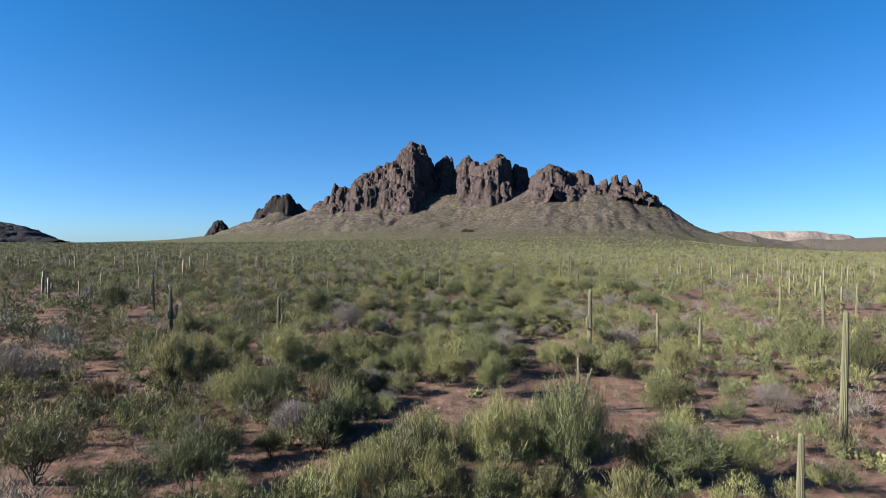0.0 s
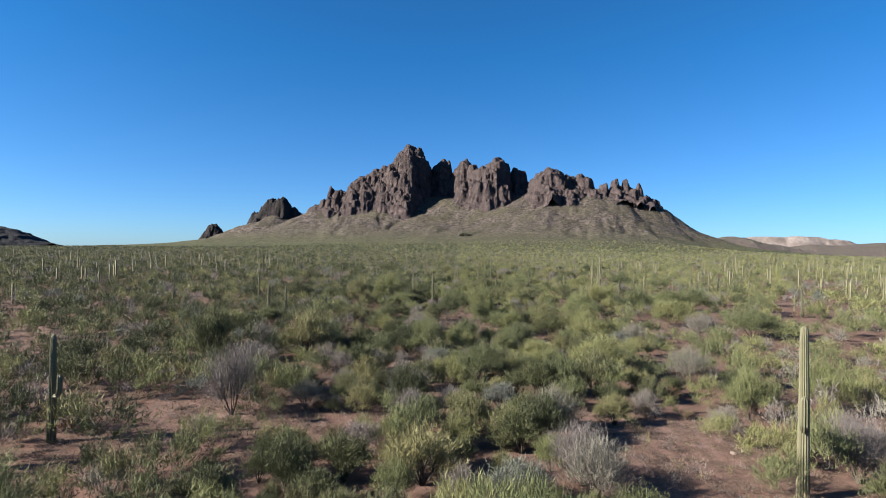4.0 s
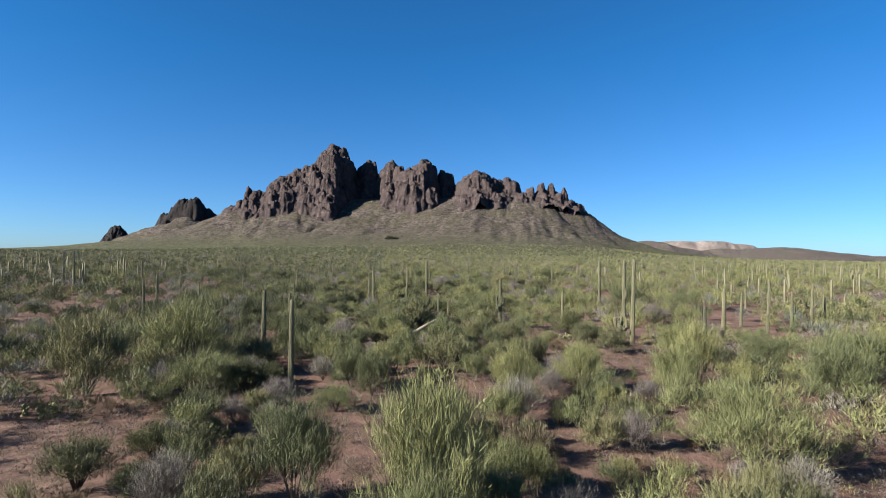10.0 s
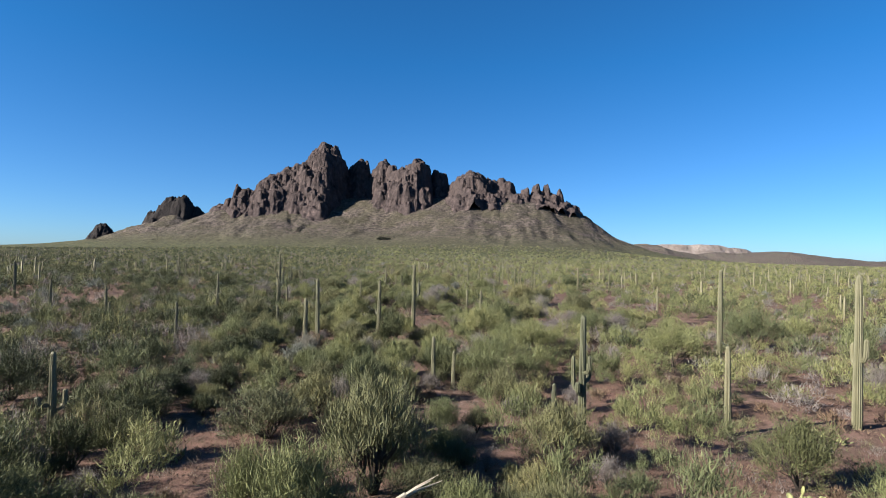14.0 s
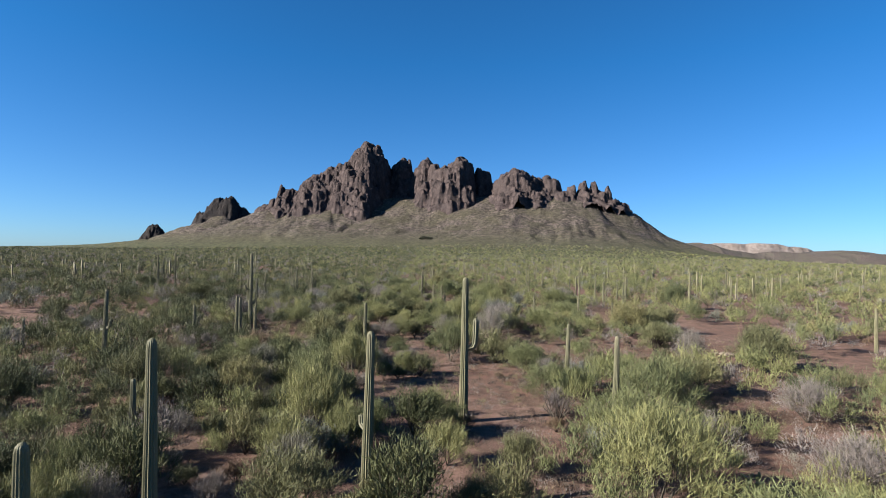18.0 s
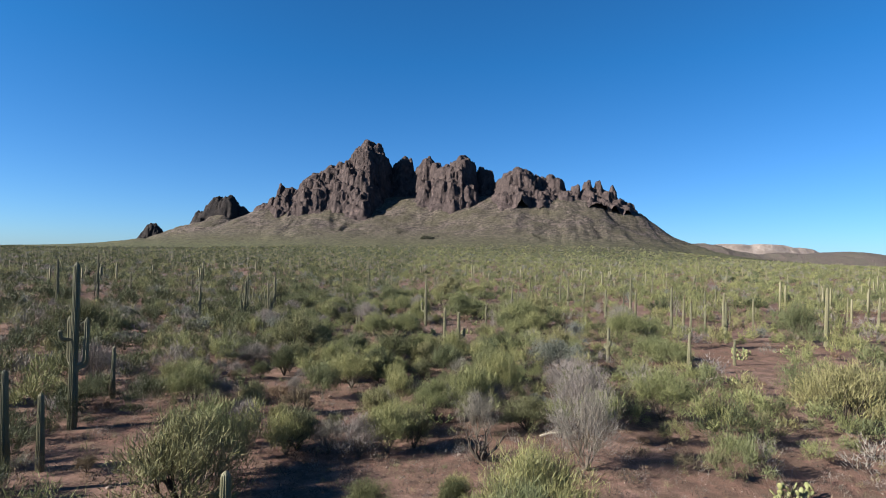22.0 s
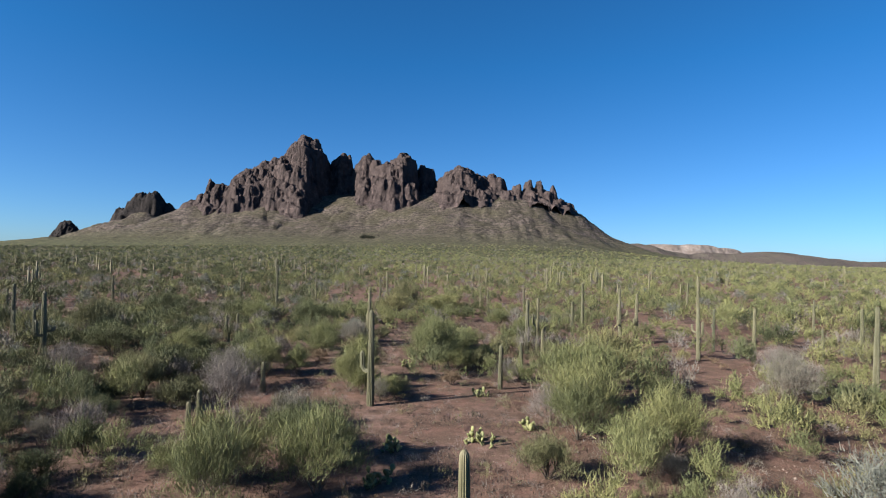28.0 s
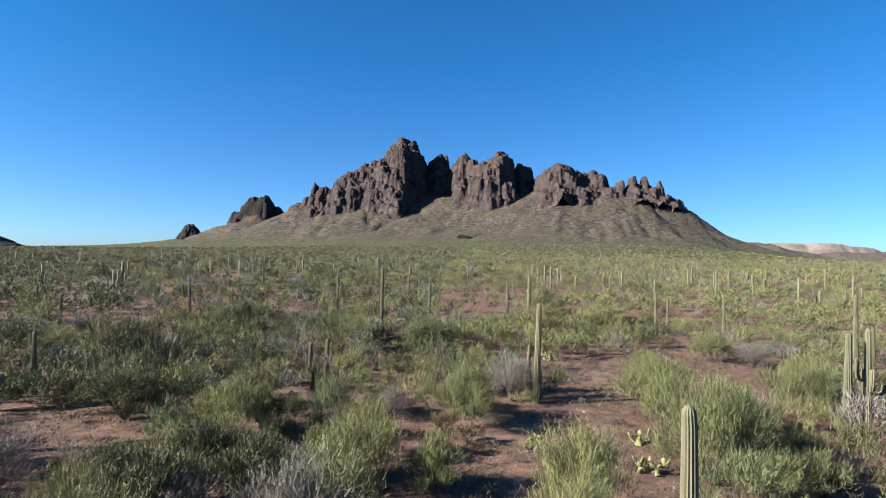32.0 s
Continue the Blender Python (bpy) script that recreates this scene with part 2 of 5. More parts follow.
LEAF_DARK = leaf_material("mesquite_leaves", [(0.034, 0.042, 0.02), (0.056, 0.064, 0.029), (0.08, 0.085, 0.038)], 0.1)
LEAF_THICKET = leaf_material("thicket_leaves", [(0.012, 0.015, 0.009), (0.018, 0.022, 0.012), (0.025, 0.028, 0.015)], 0.0)
LEAF_GRAY = leaf_material("gray_twigs", [(0.119, 0.104, 0.101), (0.16, 0.139, 0.133), (0.139, 0.133, 0.109)], 0.06)
LEAF_BLUE = leaf_material("silver_leaves", [(0.0978, 0.107, 0.0886), (0.119, 0.128, 0.107), (0.109, 0.115, 0.104)], 0.1)
LEAF_DRY = leaf_material("dry_litter", [(0.105, 0.0688, 0.0457), (0.137, 0.0978, 0.0652), (0.0847, 0.0718, 0.0457)], 0.1)
STEM = bark_material("gray_bark", (0.0593, 0.0504, 0.0415), (0.112, 0.0947, 0.077))
DARK_STEM = bark_material("dark_bark", (0.0296, 0.0249, 0.0213), (0.0652, 0.0534, 0.0444))
SAGUARO = cactus_material("saguaro_skin", (0.068, 0.068, 0.042), (0.094, 0.091, 0.058), (0.132, 0.12, 0.083))
SAGUARO_OLD = cactus_material("saguaro_weathered_skin", (0.0356, 0.0367, 0.0267), (0.0593, 0.0623, 0.0386), (0.0832, 0.0832, 0.0534))
PAD = cactus_material("prickly_pear_skin", (0.101, 0.112, 0.0474), (0.149, 0.16, 0.0711), (0.196, 0.196, 0.101))
FRUIT = bark_material("dried_fruit", (0.0474, 0.0356, 0.0237), (0.13, 0.107, 0.0593))
DEAD_WOOD = bark_material("bleached_wood", (0.202, 0.172, 0.139), (0.326, 0.29, 0.243))
STONE = bark_material("desert_stone", (0.119, 0.0886, 0.0742), (0.213, 0.172, 0.149))


def mesh_of(name, verts, faces, material, smooth=False, tint=None):
    me = bpy.data.meshes.new(name)
    if isinstance(verts, np.ndarray) and isinstance(faces, np.ndarray):
        me.vertices.add(len(verts))
        me.vertices.foreach_set("co", verts.astype(np.float32).ravel())
        me.loops.add(faces.size)
        me.loops.foreach_set("vertex_index", faces.astype(np.int32).ravel())
        me.polygons.add(len(faces))
        me.polygons.foreach_set("loop_start", np.arange(0, faces.size, faces.shape[1], dtype=np.int32))
        me.update(calc_edges=True)
    else:
        me.from_pydata(verts if isinstance(verts, list) else verts.tolist(), [], faces if isinstance(faces, list) else faces.tolist())
    me.materials.append(material)
    if smooth:
        me.polygons.foreach_set("use_smooth", np.ones(len(me.polygons), bool))
    if tint is not None:
        layer = me.attributes.new("tint", "FLOAT", "POINT")
        layer.data.foreach_set("value", np.asarray(tint, np.float32))
    me.update()
    return me


def part(name, mesh, parent, label="", place=None):
    ob = new(name, mesh)
    ob.parent = parent
    if place is not None:
        ob.matrix_local = place
    return tagged(ob, label) if label else ob


# ---- the lie of the land ----
RIDGE = np.array([(-660.0, 2752.0), (-268.0, 2798.0), (380.0, 2572.0), (770.0, 2486.0)])


def ridge_distance(x, y):
    """Metres from the mountain's spine, and how far along the spine (0 to 3)."""
    best, along = np.full(np.shape(x), 1e9), np.zeros(np.shape(x))
    for k in range(3):
        a, d = RIDGE[k], RIDGE[k + 1] - RIDGE[k]
        s = np.clip(((x - a[0]) * d[0] + (y - a[1]) * d[1]) / (d @ d), 0, 1)
        r = np.hypot(x - a[0] - s * d[0], y - a[1] - s * d[1])
        along = np.where(r < best, k + s, along)
        best = np.minimum(best, r)
    return best, along


def apron(x, y):
    """The scree apron of the mountain above the plain."""
    d, s = ridge_distance(x, y)
    wander = 70 * (fbm(x / 170.0, y / 170.0, 4, 21) - 0.47)
    d = np.maximum(d + wander * np.clip(d / 200, 0, 1.3), 0)
    top = np.interp(s, [0, 0.6, 1, 1.6, 2, 2.6, 3], [186, 248, 246, 236, 252, 240, 184])
    length = np.interp(x, [-1000, -640, -500, 650, 860], [300.0, 340.0, 395.0, 395.0, 190.0])
    z = top * np.exp(-np.maximum(d - 90, 0) / length) + np.where(d < 90, (90 - d) * 0.25, 0)
    return np.maximum(z - 0.8, 0) * np.clip((y - 500) / 400, 0, 1)


def scree_relief(x, y):
    """Gullies that run down the apron, with lumps and ledges."""
    d, s = ridge_distance(x, y)
    along = s * 480 + 60 * (fbm(x / 120.0, y / 120.0, 3, 33) - 0.47)
    gully = ridged(along / 75.0, d / 420.0, 3, 31)
    fall = np.clip(d / 120, 0.25, 1) * np.clip((1100 - d) / 700, 0.1, 1)
    return (-22 * (gully - 0.62) * fall + 9 * (fbm(x / 40.0, y / 40.0, 4, 35) - 0.47) + 3.0 * (ridged(x / 13.0, y / 13.0, 3, 37) - 0.5)) * np.clip((820 - d) / 250, 0, 1) * np.clip(apron(x, y) / 45, 0, 1) + 0.6


def sheet_height(x, y):
    """The plain's sheet; it dips under the scree slope, which is a part of the mountain."""
    d = ridge_distance(x, y)[0]
    return ground_height(x, y) - 24 * np.clip((850 - d) / 60, 0, 1)


def ground_height(x, y):
    near = 0.30 * (fbm(x / 14.0, y / 14.0, 3, 5) - 0.45) + 0.10 * (fbm(x / 2.6, y / 2.6, 2, 9) - 0.4)
    return near + apron(x, y)


def spread_lines(lo, hi, fine_lo, fine_hi, step, growth):
    """Coordinates with fine steps in one stretch and growing steps outside."""
    mid = np.arange(fine_lo, fine_hi + step / 2, step)
    up, s, at = [], step, fine_hi
    while at < hi:
        s = min(s * growth, 26.0 if at < 3200 else 160.0)
        at += s
        up.append(at)
    down, s, at = [], step, fine_lo
    while at > lo:
        s = min(s * growth, 26.0 if at > -2200 else 160.0)
        at -= s
        down.append(at)
    return np.array(down[::-1] + mid.tolist() + up)


def grid_mesh(name, xs, ys, zs, material, keep=None, smooth=True):
    nx, ny = len(xs), len(ys)
    gx, gy = np.meshgrid(xs, ys)
    verts = np.stack([gx, gy, zs], -1).reshape(-1, 3)
    a = (np.arange(ny - 1)[:, None] * nx + np.arange(nx - 1)).ravel()
    faces = np.stack([a, a + 1, a + nx + 1, a + nx], 1)
    if keep is not None:
        faces = faces[keep.ravel()]
        used = np.unique(faces)
        back = np.zeros(len(verts), int)
        back[used] = np.arange(len(used))
        verts, faces = verts[used], back[faces]
    return mesh_of(name, verts, faces, material, smooth)


gxs = spread_lines(-4700, 4700, -40, 48, 1.8, 1.07)
gys = spread_lines(-300, 4700, 16, 390, 1.8, 1.07)
GX, GY = np.meshgrid(gxs, gys)
ground = new("ground", grid_mesh("ground", gxs, gys, sheet_height(GX, GY), SOIL))
tagged(ground, "reddish brown desert soil with pebbles and litter under desert scrub", "desert ground", kind="structure")

# ---- the mountain: skyline crags as (x, y, top, half width) ----
CRAGS_WEST = [
    (-643, 2751, 316, 15), (-610, 2753, 297, 30), (-569, 2758, 291, 34), (-533, 2763, 336, 31), (-499, 2768, 366, 36), (-467, 2772, 375, 34),
    (-430, 2777, 405, 36), (-390, 2782, 420, 38), (-347, 2788, 438, 40), (-306, 2793, 498, 38), (-268, 2798, 522, 50), (-228, 2785, 508, 36),
    (-195, 2774, 455, 34), (-134, 2752, 432, 26), (-106, 2743, 448, 34), (-77, 2733, 440, 18), (-23, 2714, 418, 32), (-1, 2706, 440, 34),
    (31, 2694, 418, 27), (-674, 2750, 250, 28), (-711, 2749, 222, 32),
]
CRAGS_EAST = [
    (80, 2677, 404, 30), (119, 2663, 424, 36), (153, 2651, 444, 40), (182, 2641, 415, 24), (233, 2623, 393, 27), (259, 2614, 374, 22),
    (316, 2594, 343, 28), (347, 2583, 368, 33), (379, 2572, 381, 40), (412, 2564, 366, 28), (449, 2556, 352, 27), (476, 2550, 345, 24),
    (506, 2543, 352, 30), (535, 2536, 340, 26), (581, 2526, 290, 18), (605, 2520, 312, 14), (651, 2510, 331, 17), (695, 2500, 328, 14),
    (718, 2495, 296, 18), (742, 2489, 309, 15), (772, 2485, 262, 24), (799, 2482, 240, 22), (821, 2479, 214, 22), (853, 2474, 190, 26),
]
# a few large buttresses that stand forward of the skyline
BUTTRESSES = [
    (-520, 2690, 300, 42), (-455, 2700, 330, 44), (-400, 2706, 345, 40), (-330, 2705, 385, 44), (-285, 2722, 420, 40), (-240, 2690, 330, 36),
    (0, 2640, 310, 34), (60, 2610, 330, 40), (110, 2590, 340, 40), (160, 2570, 320, 34),
    (300, 2530, 285, 34), (350, 2512, 305, 36), (395, 2500, 300, 30), (470, 2500, 290, 28), (545, 2480, 275, 26),
    (640, 2468, 272, 24), (700, 2462, 268, 24), (750, 2452, 245, 22),
]
rng = np.random.default_rng(11)
def set_back(x, y, top, half):
    """A skyline crag, moved back where the wall has a bay, and raised to keep its outline."""
    back = float(np.interp(x, [-232, -196, -150, -60, -15, 15, 140, 172, 240, 300, 325, 432, 455, 540, 575], [0, 50, 120, 120, 80, 0, 0, 30, 100, 60, 0, 0, 45, 45, 0]))
    return x * (1 + back / y), y + back, top * (1 + back / y), half, 1.0


crags = [set_back(*c) for c in CRAGS_WEST + CRAGS_EAST] + [(*c, 1.0) for c in BUTTRESSES if not (-200 < c[0] < -10 or 175 < c[0] < 310)]
line = np.array(sorted(CRAGS_WEST + CRAGS_EAST))
for k in range(70):
    x = rng.uniform(-660, 800)
    if -205 < x < 0 or 170 < x < 300 or 445 < x < 540:
        continue
    y, top = np.interp(x, line[:, 0], line[:, 1]), np.interp(x, line[:, 0], line[:, 2])
    forward = rng.uniform(15, 120)
    low = float(apron(np.array([x]), np.array([y - forward]))[0])
    crags.append((x, y - forward, low + (top - low) * (1 - forward / 150) * rng.uniform(0.4, 0.75), rng.uniform(14, 30), 1.6))

mxs, mys = np.arange(-790.0, 930.1, 3.0), np.arange(2370.0, 2890.1, 3.0)
MX, MY = np.meshgrid(mxs, mys)
base = apron(MX, MY) + scree_relief(MX, MY)
WX = MX + 34 * (fbm(MX / 34.0, MY / 34.0, 5, 51) - 0.48)
WY = MY + 44 * (fbm(MX / 34.0, MY / 34.0, 5, 57) - 0.48)
rough = ridged(WX / 44.0, MY / 60.0, 4, 41)
fine = ridged(WX / 15.0, WY / 19.0, 3, 43)
high = base - 12.0
# the wall behind the crags, between the notches of the skyline
crest = np.interp(WX, line[:, 0], line[:, 2])
for shift in (-26, -13, 13, 26):
    crest = np.minimum(crest, np.interp(WX + shift, line[:, 0], line[:, 2]))
spine = np.interp(MX, line[:, 0], line[:, 1])
# bays and bulges of the wall
BAY_X = [-640, -420, -300, -232, -196, -150, -60, -15, 15, 90, 140, 172, 240, 300, 325, 400, 432, 455, 540, 575, 650, 760]
BAY_Y = [0, 45, 85, 70, -50, -120, -120, -80, 10, 80, 60, -30, -100, -60, 10, 60, 50, -45, -45, 0, 15, 15]
front = spine - WY - np.interp(MX, BAY_X, BAY_Y)
wall = crest - 22 - np.where(front > 0, 1.4 * np.maximum(front - 14, 0), 1.6 * np.maximum(-front - 10, 0))
wall = wall + (34 * (rough - 0.66) + 8 * (fine - 0.66)) * np.clip((front + 5) / 25, 0.2, 1)
ends = (MX > -690) & (MX < 850)
high = np.where(ends, np.maximum(high, wall), high)
for x, y, top, half, deep in crags:
    win = (np.abs(MX - x) < half * 3.4) & (np.abs(MY - y) < half * 6.0)
    r = np.hypot((WX[win] - x) / half, (WY[win] - y) / (half * 1.9 * deep))
    low = base[win] - 25
    rise = top - low
    body = np.where(r < 1, 1 - 0.2 * r ** 2.2, 0.8 - 0.9 * (r - 1))
    z = low + rise * body - (14 * (0.78 - rough[win]) + 9 * (0.7 - fine[win])) * np.clip(r * 1.1, 0.12, 1)
    high[win] = np.maximum(high[win], z)
step = high - base
high = high + np.clip(step / 30, 0, 1) * 13 * (fbm(MX / 9.0, MY / 9.0, 2, 61) - 0.47)
# blocks and slanting ribs, as deep as they are tall, calmer along the skyline
calm = np.clip(step / 50, 0, 1) * np.clip((np.interp(MX, line[:, 0], line[:, 2]) - high) / 60, 0.2, 1)
for size, depth, seed in ((74.0, 74.0, 71), (30.0, 30.0, 73)):
    block = ridged((MX + 0.55 * high + 0.5 * MY) / size, (high - 0.2 * MX) / (size * 0.8), 3, seed)
    high = high + calm * depth * (block - 0.66)
ledge = np.abs(((high / 31.0 + 3.0 * fbm(MX / 70.0, MY / 70.0, 3, 67)) % 1.0) - 0.5) * 4 - 1
high = high + np.clip(step / 40, 0, 1) * 4.0 * ledge
stand = (step[:-1, :-1] > -11) | (step[1:, 1:] > -11)

mountain = tagged(new("mountain"), "ragged brown volcanic mountain with jagged crags above scree slopes", "mountain")
HEADS = np.array([(-640, 2740), (-500, 2740), (-268, 2760), (-110, 2720), (0, 2680), (140, 2630), (245, 2600), (375, 2560), (510, 2530), (650, 2490), (780, 2470)], float)
cx, cy = (MX[:-1, :-1] + MX[1:, 1:]) / 2, (MY[:-1, :-1] + MY[1:, 1:]) / 2
owner = np.argmin((cx[..., None] - HEADS[:, 0]) ** 2 + 0.2 * (cy[..., None] - HEADS[:, 1]) ** 2, -1)
for k in range(len(HEADS)):
    part("crag", grid_mesh("crag", mxs, mys, high, ROCK, stand & (owner == k), False), mountain)


sxs, sys_ = np.arange(-1750.0, 1750.1, 7.0), np.arange(1480.0, 2900.1, 7.0)
SX, SY = np.meshgrid(sxs, sys_)
near = ridge_distance((SX[:-1, :-1] + SX[1:, 1:]) / 2, (SY[:-1, :-1] + SY[1:, 1:]) / 2)[0] < 960
part("scree_slope", grid_mesh("scree_slope", sxs, sys_, apron(SX, SY) + scree_relief(SX, SY), SCREE, near), mountain, "brown scree slope dotted with scrub")


def hill(name, label, x, y, rx, ry, top, material, peaks=(), seed=1, craggy=0.3, cell=None, category="hill", sharp=1.6):
    """A hill of its own: a rough dome with smaller heads, sunk into the plain."""
    cell = cell or rx / 45
    xs, ys = np.arange(x - rx, x + rx + cell, cell), np.arange(y - ry, y + ry + cell, cell)
    hx, hy = np.meshgrid(xs, ys)
    wx = hx + rx * 0.12 * (fbm(hx / rx * 4, hy / rx * 4, 4, seed) - 0.47) * 2
    wy = hy + ry * 0.12 * (fbm(hx / rx * 4, hy / rx * 4, 4, seed + 5) - 0.47) * 2
    z = np.full(hx.shape, -15.0)
    for px, py, pz, pr, bend in [(0, 0, 1, 1, sharp), *peaks]:
        r = np.hypot((wx - x - px * rx) / (rx * pr), (wy - y - py * ry) / (ry * pr))
        z = np.maximum(z, top * pz * (1 - np.clip(r, 0, 1.4) ** bend) - 8)
    relief = ridged(hx / rx * 7, hy / rx * 7, 5, seed + 9) - 0.55
    z = z + craggy * top * relief * np.clip(z / (top * 0.4), 0, 1)
    return tagged(new(name, grid_mesh(name, xs, ys, z, material, None, False)), label, category, kind="structure")


hill("butte_1", "dark rocky butte with a broken rounded crown beyond the scree", -1135, 3416, 240, 190, 306, DARK_ROCK,
     [(-0.5, 0, 0.72, 0.42, 2.4), (0.05, -0.1, 1.0, 0.6, 3.0), (0.45, -0.1, 0.8, 0.45, 2.6)], 3, 0.2)
hill("butte_apron", "brown scree apron round the foot of a dark butte", -1130, 3330, 500, 420, 205, SCREE,
     [(0.45, 0.1, 0.75, 0.6, 1.2), (-0.5, 0, 0.42, 0.5, 1.1)], 5, 0.12, sharp=1.1)
hill("butte_2", "small dark rounded rock knob on the plain", -1542, 3450, 120, 100, 152, DARK_ROCK,
     [(0.25, -0.1, 0.8, 0.6, 2.0), (-0.1, 0, 0.98, 0.6, 2.0)], 8, 0.2)
hill("hill_1", "low dark hill on the horizon with haze in its tone", -3240, 3700, 480, 380, 150, HAZY_ROCK, [(-0.65, 0, 0.48, 0.6, 1.8), (0.1, 0, 0.9, 0.5, 2.0), (0.5, 0, 0.45, 0.6, 1.6)], 12, 0.16)
hill("hill_2", "low dark hill on the horizon with haze in its tone", -3900, 3800, 600, 380, 60, HAZY_ROCK, [(0.3, 0, 0.7, 0.7, 1.6)], 14, 0.10)
hill("hill_3", "low brown hill beyond the mountain", 1520, 3320, 420, 260, 112, HILL_ROCK, [(0.45, 0, 0.7, 0.7, 1.6), (-0.5, 0, 0.9, 0.6, 1.6)], 17, 0.12)
hill("hill_4", "low brown hill on the horizon", 2600, 3650, 760, 360, 92, HILL_ROCK, [(0.6, 0, 0.62, 0.7, 1.6), (-0.5, 0, 0.85, 0.6, 1.8)], 19, 0.12)
hill("hill_5", "low brown hill on the horizon", 3700, 3700, 700, 360, 52, HILL_ROCK, [(-0.5, 0, 0.8, 0.6, 1.6)], 20, 0.12)
hill("tailings_hill", "pale flat-topped bank of mine tailings on the horizon", 2480, 4350, 520, 200, 150, PALE_ROCK,
     [(-0.4, 0, 0.96, 0.62, 4.0), (0.1, 0, 0.98, 0.6, 4.0), (0.5, 0, 0.86, 0.55, 3.0)], 23, 0.07)

# ---- saguaros as (x, y, height, arms): 0 none, 1 one or two, 2 several, 3 candelabra, 4 clubbed, 5 slender ----
SAGUAROS_A = [
    (15.5, 26.5, 5.1, 0), (24.4, 37.2, 9.6, 0), (9.2, 46, 4.6, 3), (-36, 64, 3.3, 0), (26.6, 64.7, 5.6, 0), (-36.4, 68, 8, 2),
    (15.3, 70.2, 8.3, 1), (23.9, 71, 5.4, 0), (-25.3, 75, 6.4, 1), (53.6, 86.3, 7.6, 0), (-55, 96.8, 7.8, 2), (53.4, 97.9, 7.1, 0),
    (-67.5, 98.3, 5.6, 0), (78.2, 115.8, 6.8, 0), (68.5, 125.5, 6.1, 0), (-28.7, 128.8, 5.9, 0), (-18.4, 131.6, 1.5, 0), (-33.5, 135.3, 5.4, 0),
    (-52.7, 141.1, 6.9, 0), (61.4, 148.6, 5.1, 0), (-7.2, 154.6, 7, 0), (-42.3, 154.6, 6.3, 0), (66.8, 160.5, 3.3, 2), (33.1, 166.9, 5.5, 0),
]
SAGUAROS_B = [
    (-12.4, 169, 6.8, 0), (28.9, 175.2, 10.3, 0), (27.6, 175.7, 3.7, 4), (47.5, 177.4, 3.6, 0), (41.7, 177.5, 6.8, 0), (39.4, 178, 5.2, 0),
    (56.9, 185.5, 6, 1), (60.4, 186.3, 7, 1), (63.2, 187.1, 5.5, 0), (-13.4, 189.7, 5, 1), (25, 189.8, 5.5, 0), (-68.4, 189.8, 4.1, 0),
    (15.9, 190, 7.2, 2), (14.2, 190, 3.2, 0), (34.5, 190.8, 10, 1), (54.1, 192.8, 5.4, 0), (58.6, 192.9, 7.2, 0), (-34.6, 194.5, 6.6, 0),
    (8.1, 201.9, 4.2, 0), (9.7, 201.9, 3.1, 0), (-33.2, 213.5, 4.8, 0), (39.5, 213.6, 9.8, 0), (-3.6, 214.7, 6.2, 0), (-86.3, 215.7, 3.3, 0),
]
SAGUAROS_C = [
    (-2.9, 219.6, 7.9, 0), (72.3, 219, 4.4, 0), (-42.9, 219.9, 6.2, 0), (-18.1, 221, 5.1, 0), (3.6, 223.9, 7.6, 1),
    (-41, 226.3, 6.3, 0), (-9.2, 230.8, 4, 0), (-30.5, 232.3, 5.8, 2), (8.4, 237.2, 9.3, 1), (-41.6, 240.6, 6.2, 0),
    (-51.5, 242.2, 5.9, 0), (-11.1, 242.4, 1.5, 0), (17.7, 235.7, 5.9, 0), (-22.6, 252, 7, 1), (17.3, 246.2, 5.4, 0),
    (0.3, 253.4, 6.2, 1), (-36.3, 261.6, 3.1, 0), (-19.3, 263.3, 4.7, 0), (-81.1, 264.7, 10.5, 0), (-15.5, 265.5, 5.6, 0),
]
SAGUAROS_D = [
    (59.5, 266.4, 5.4, 0), (-16, 268.5, 5.2, 0), (-14.3, 268.6, 4, 0), (-87.6, 271.7, 10.5, 0), (-2.1, 274.9, 1.4, 0), (-17, 275.5, 10.5, 2),
    (-32.4, 276.8, 2.3, 0), (40, 281.3, 4.2, 0), (-18.5, 282.8, 4, 0), (-72.3, 283.7, 7.8, 0), (31.6, 295.3, 4.3, 0),
    (74.2, 297.1, 4, 0), (-8.8, 298.7, 1.9, 0), (26.8, 300.5, 1.1, 0), (39.2, 300.5, 2.9, 0), (25.2, 300.6, 3.9, 1), (7.9, 303.3, 2.4, 1),
    (8.7, 300.6, 5.4, 2), (7.4, 305.2, 5.3, 0), (60.1, 315.2, 8.2, 0), (47, 316.7, 5.8, 2), (71.5, 320.2, 6.7, 0), (49, 321.3, 6.7, 0), (44.3, 321.5, 5.2, 0),
]
SAGUAROS_E = [
    (-5.2, 324, 1.8, 0), (-4.9, 325.1, 2.2, 1), (104.8, 326.3, 5.6, 0), (-29.6, 326.6, 6.2, 1), (49, 326.7, 4.4, 0), (-23.1, 327.6, 6.7, 2),
    (46.7, 329.2, 5.3, 0), (-20, 329.7, 6.8, 3), (45.2, 330.3, 7.2, 0), (5.1, 329.2, 6.6, 1), (15.2, 333.4, 3.5, 0), (-2.8, 333.5, 2.3, 0),
    (60.7, 333.5, 5.2, 2), (17.9, 337, 3.2, 0), (-58.4, 338, 9.2, 0), (22.7, 338.3, 2, 0), (-22.4, 342.2, 6.7, 2), (51.8, 343, 3.8, 0),
    (44.1, 343.1, 5.8, 0), (57.8, 344.4, 5.8, 0), (22.2, 344.4, 3.4, 0), (39, 344.7, 5.6, 1), (-30.3, 348.4, 4.9, 2), (21.9, 349.2, 5.9, 0),
]
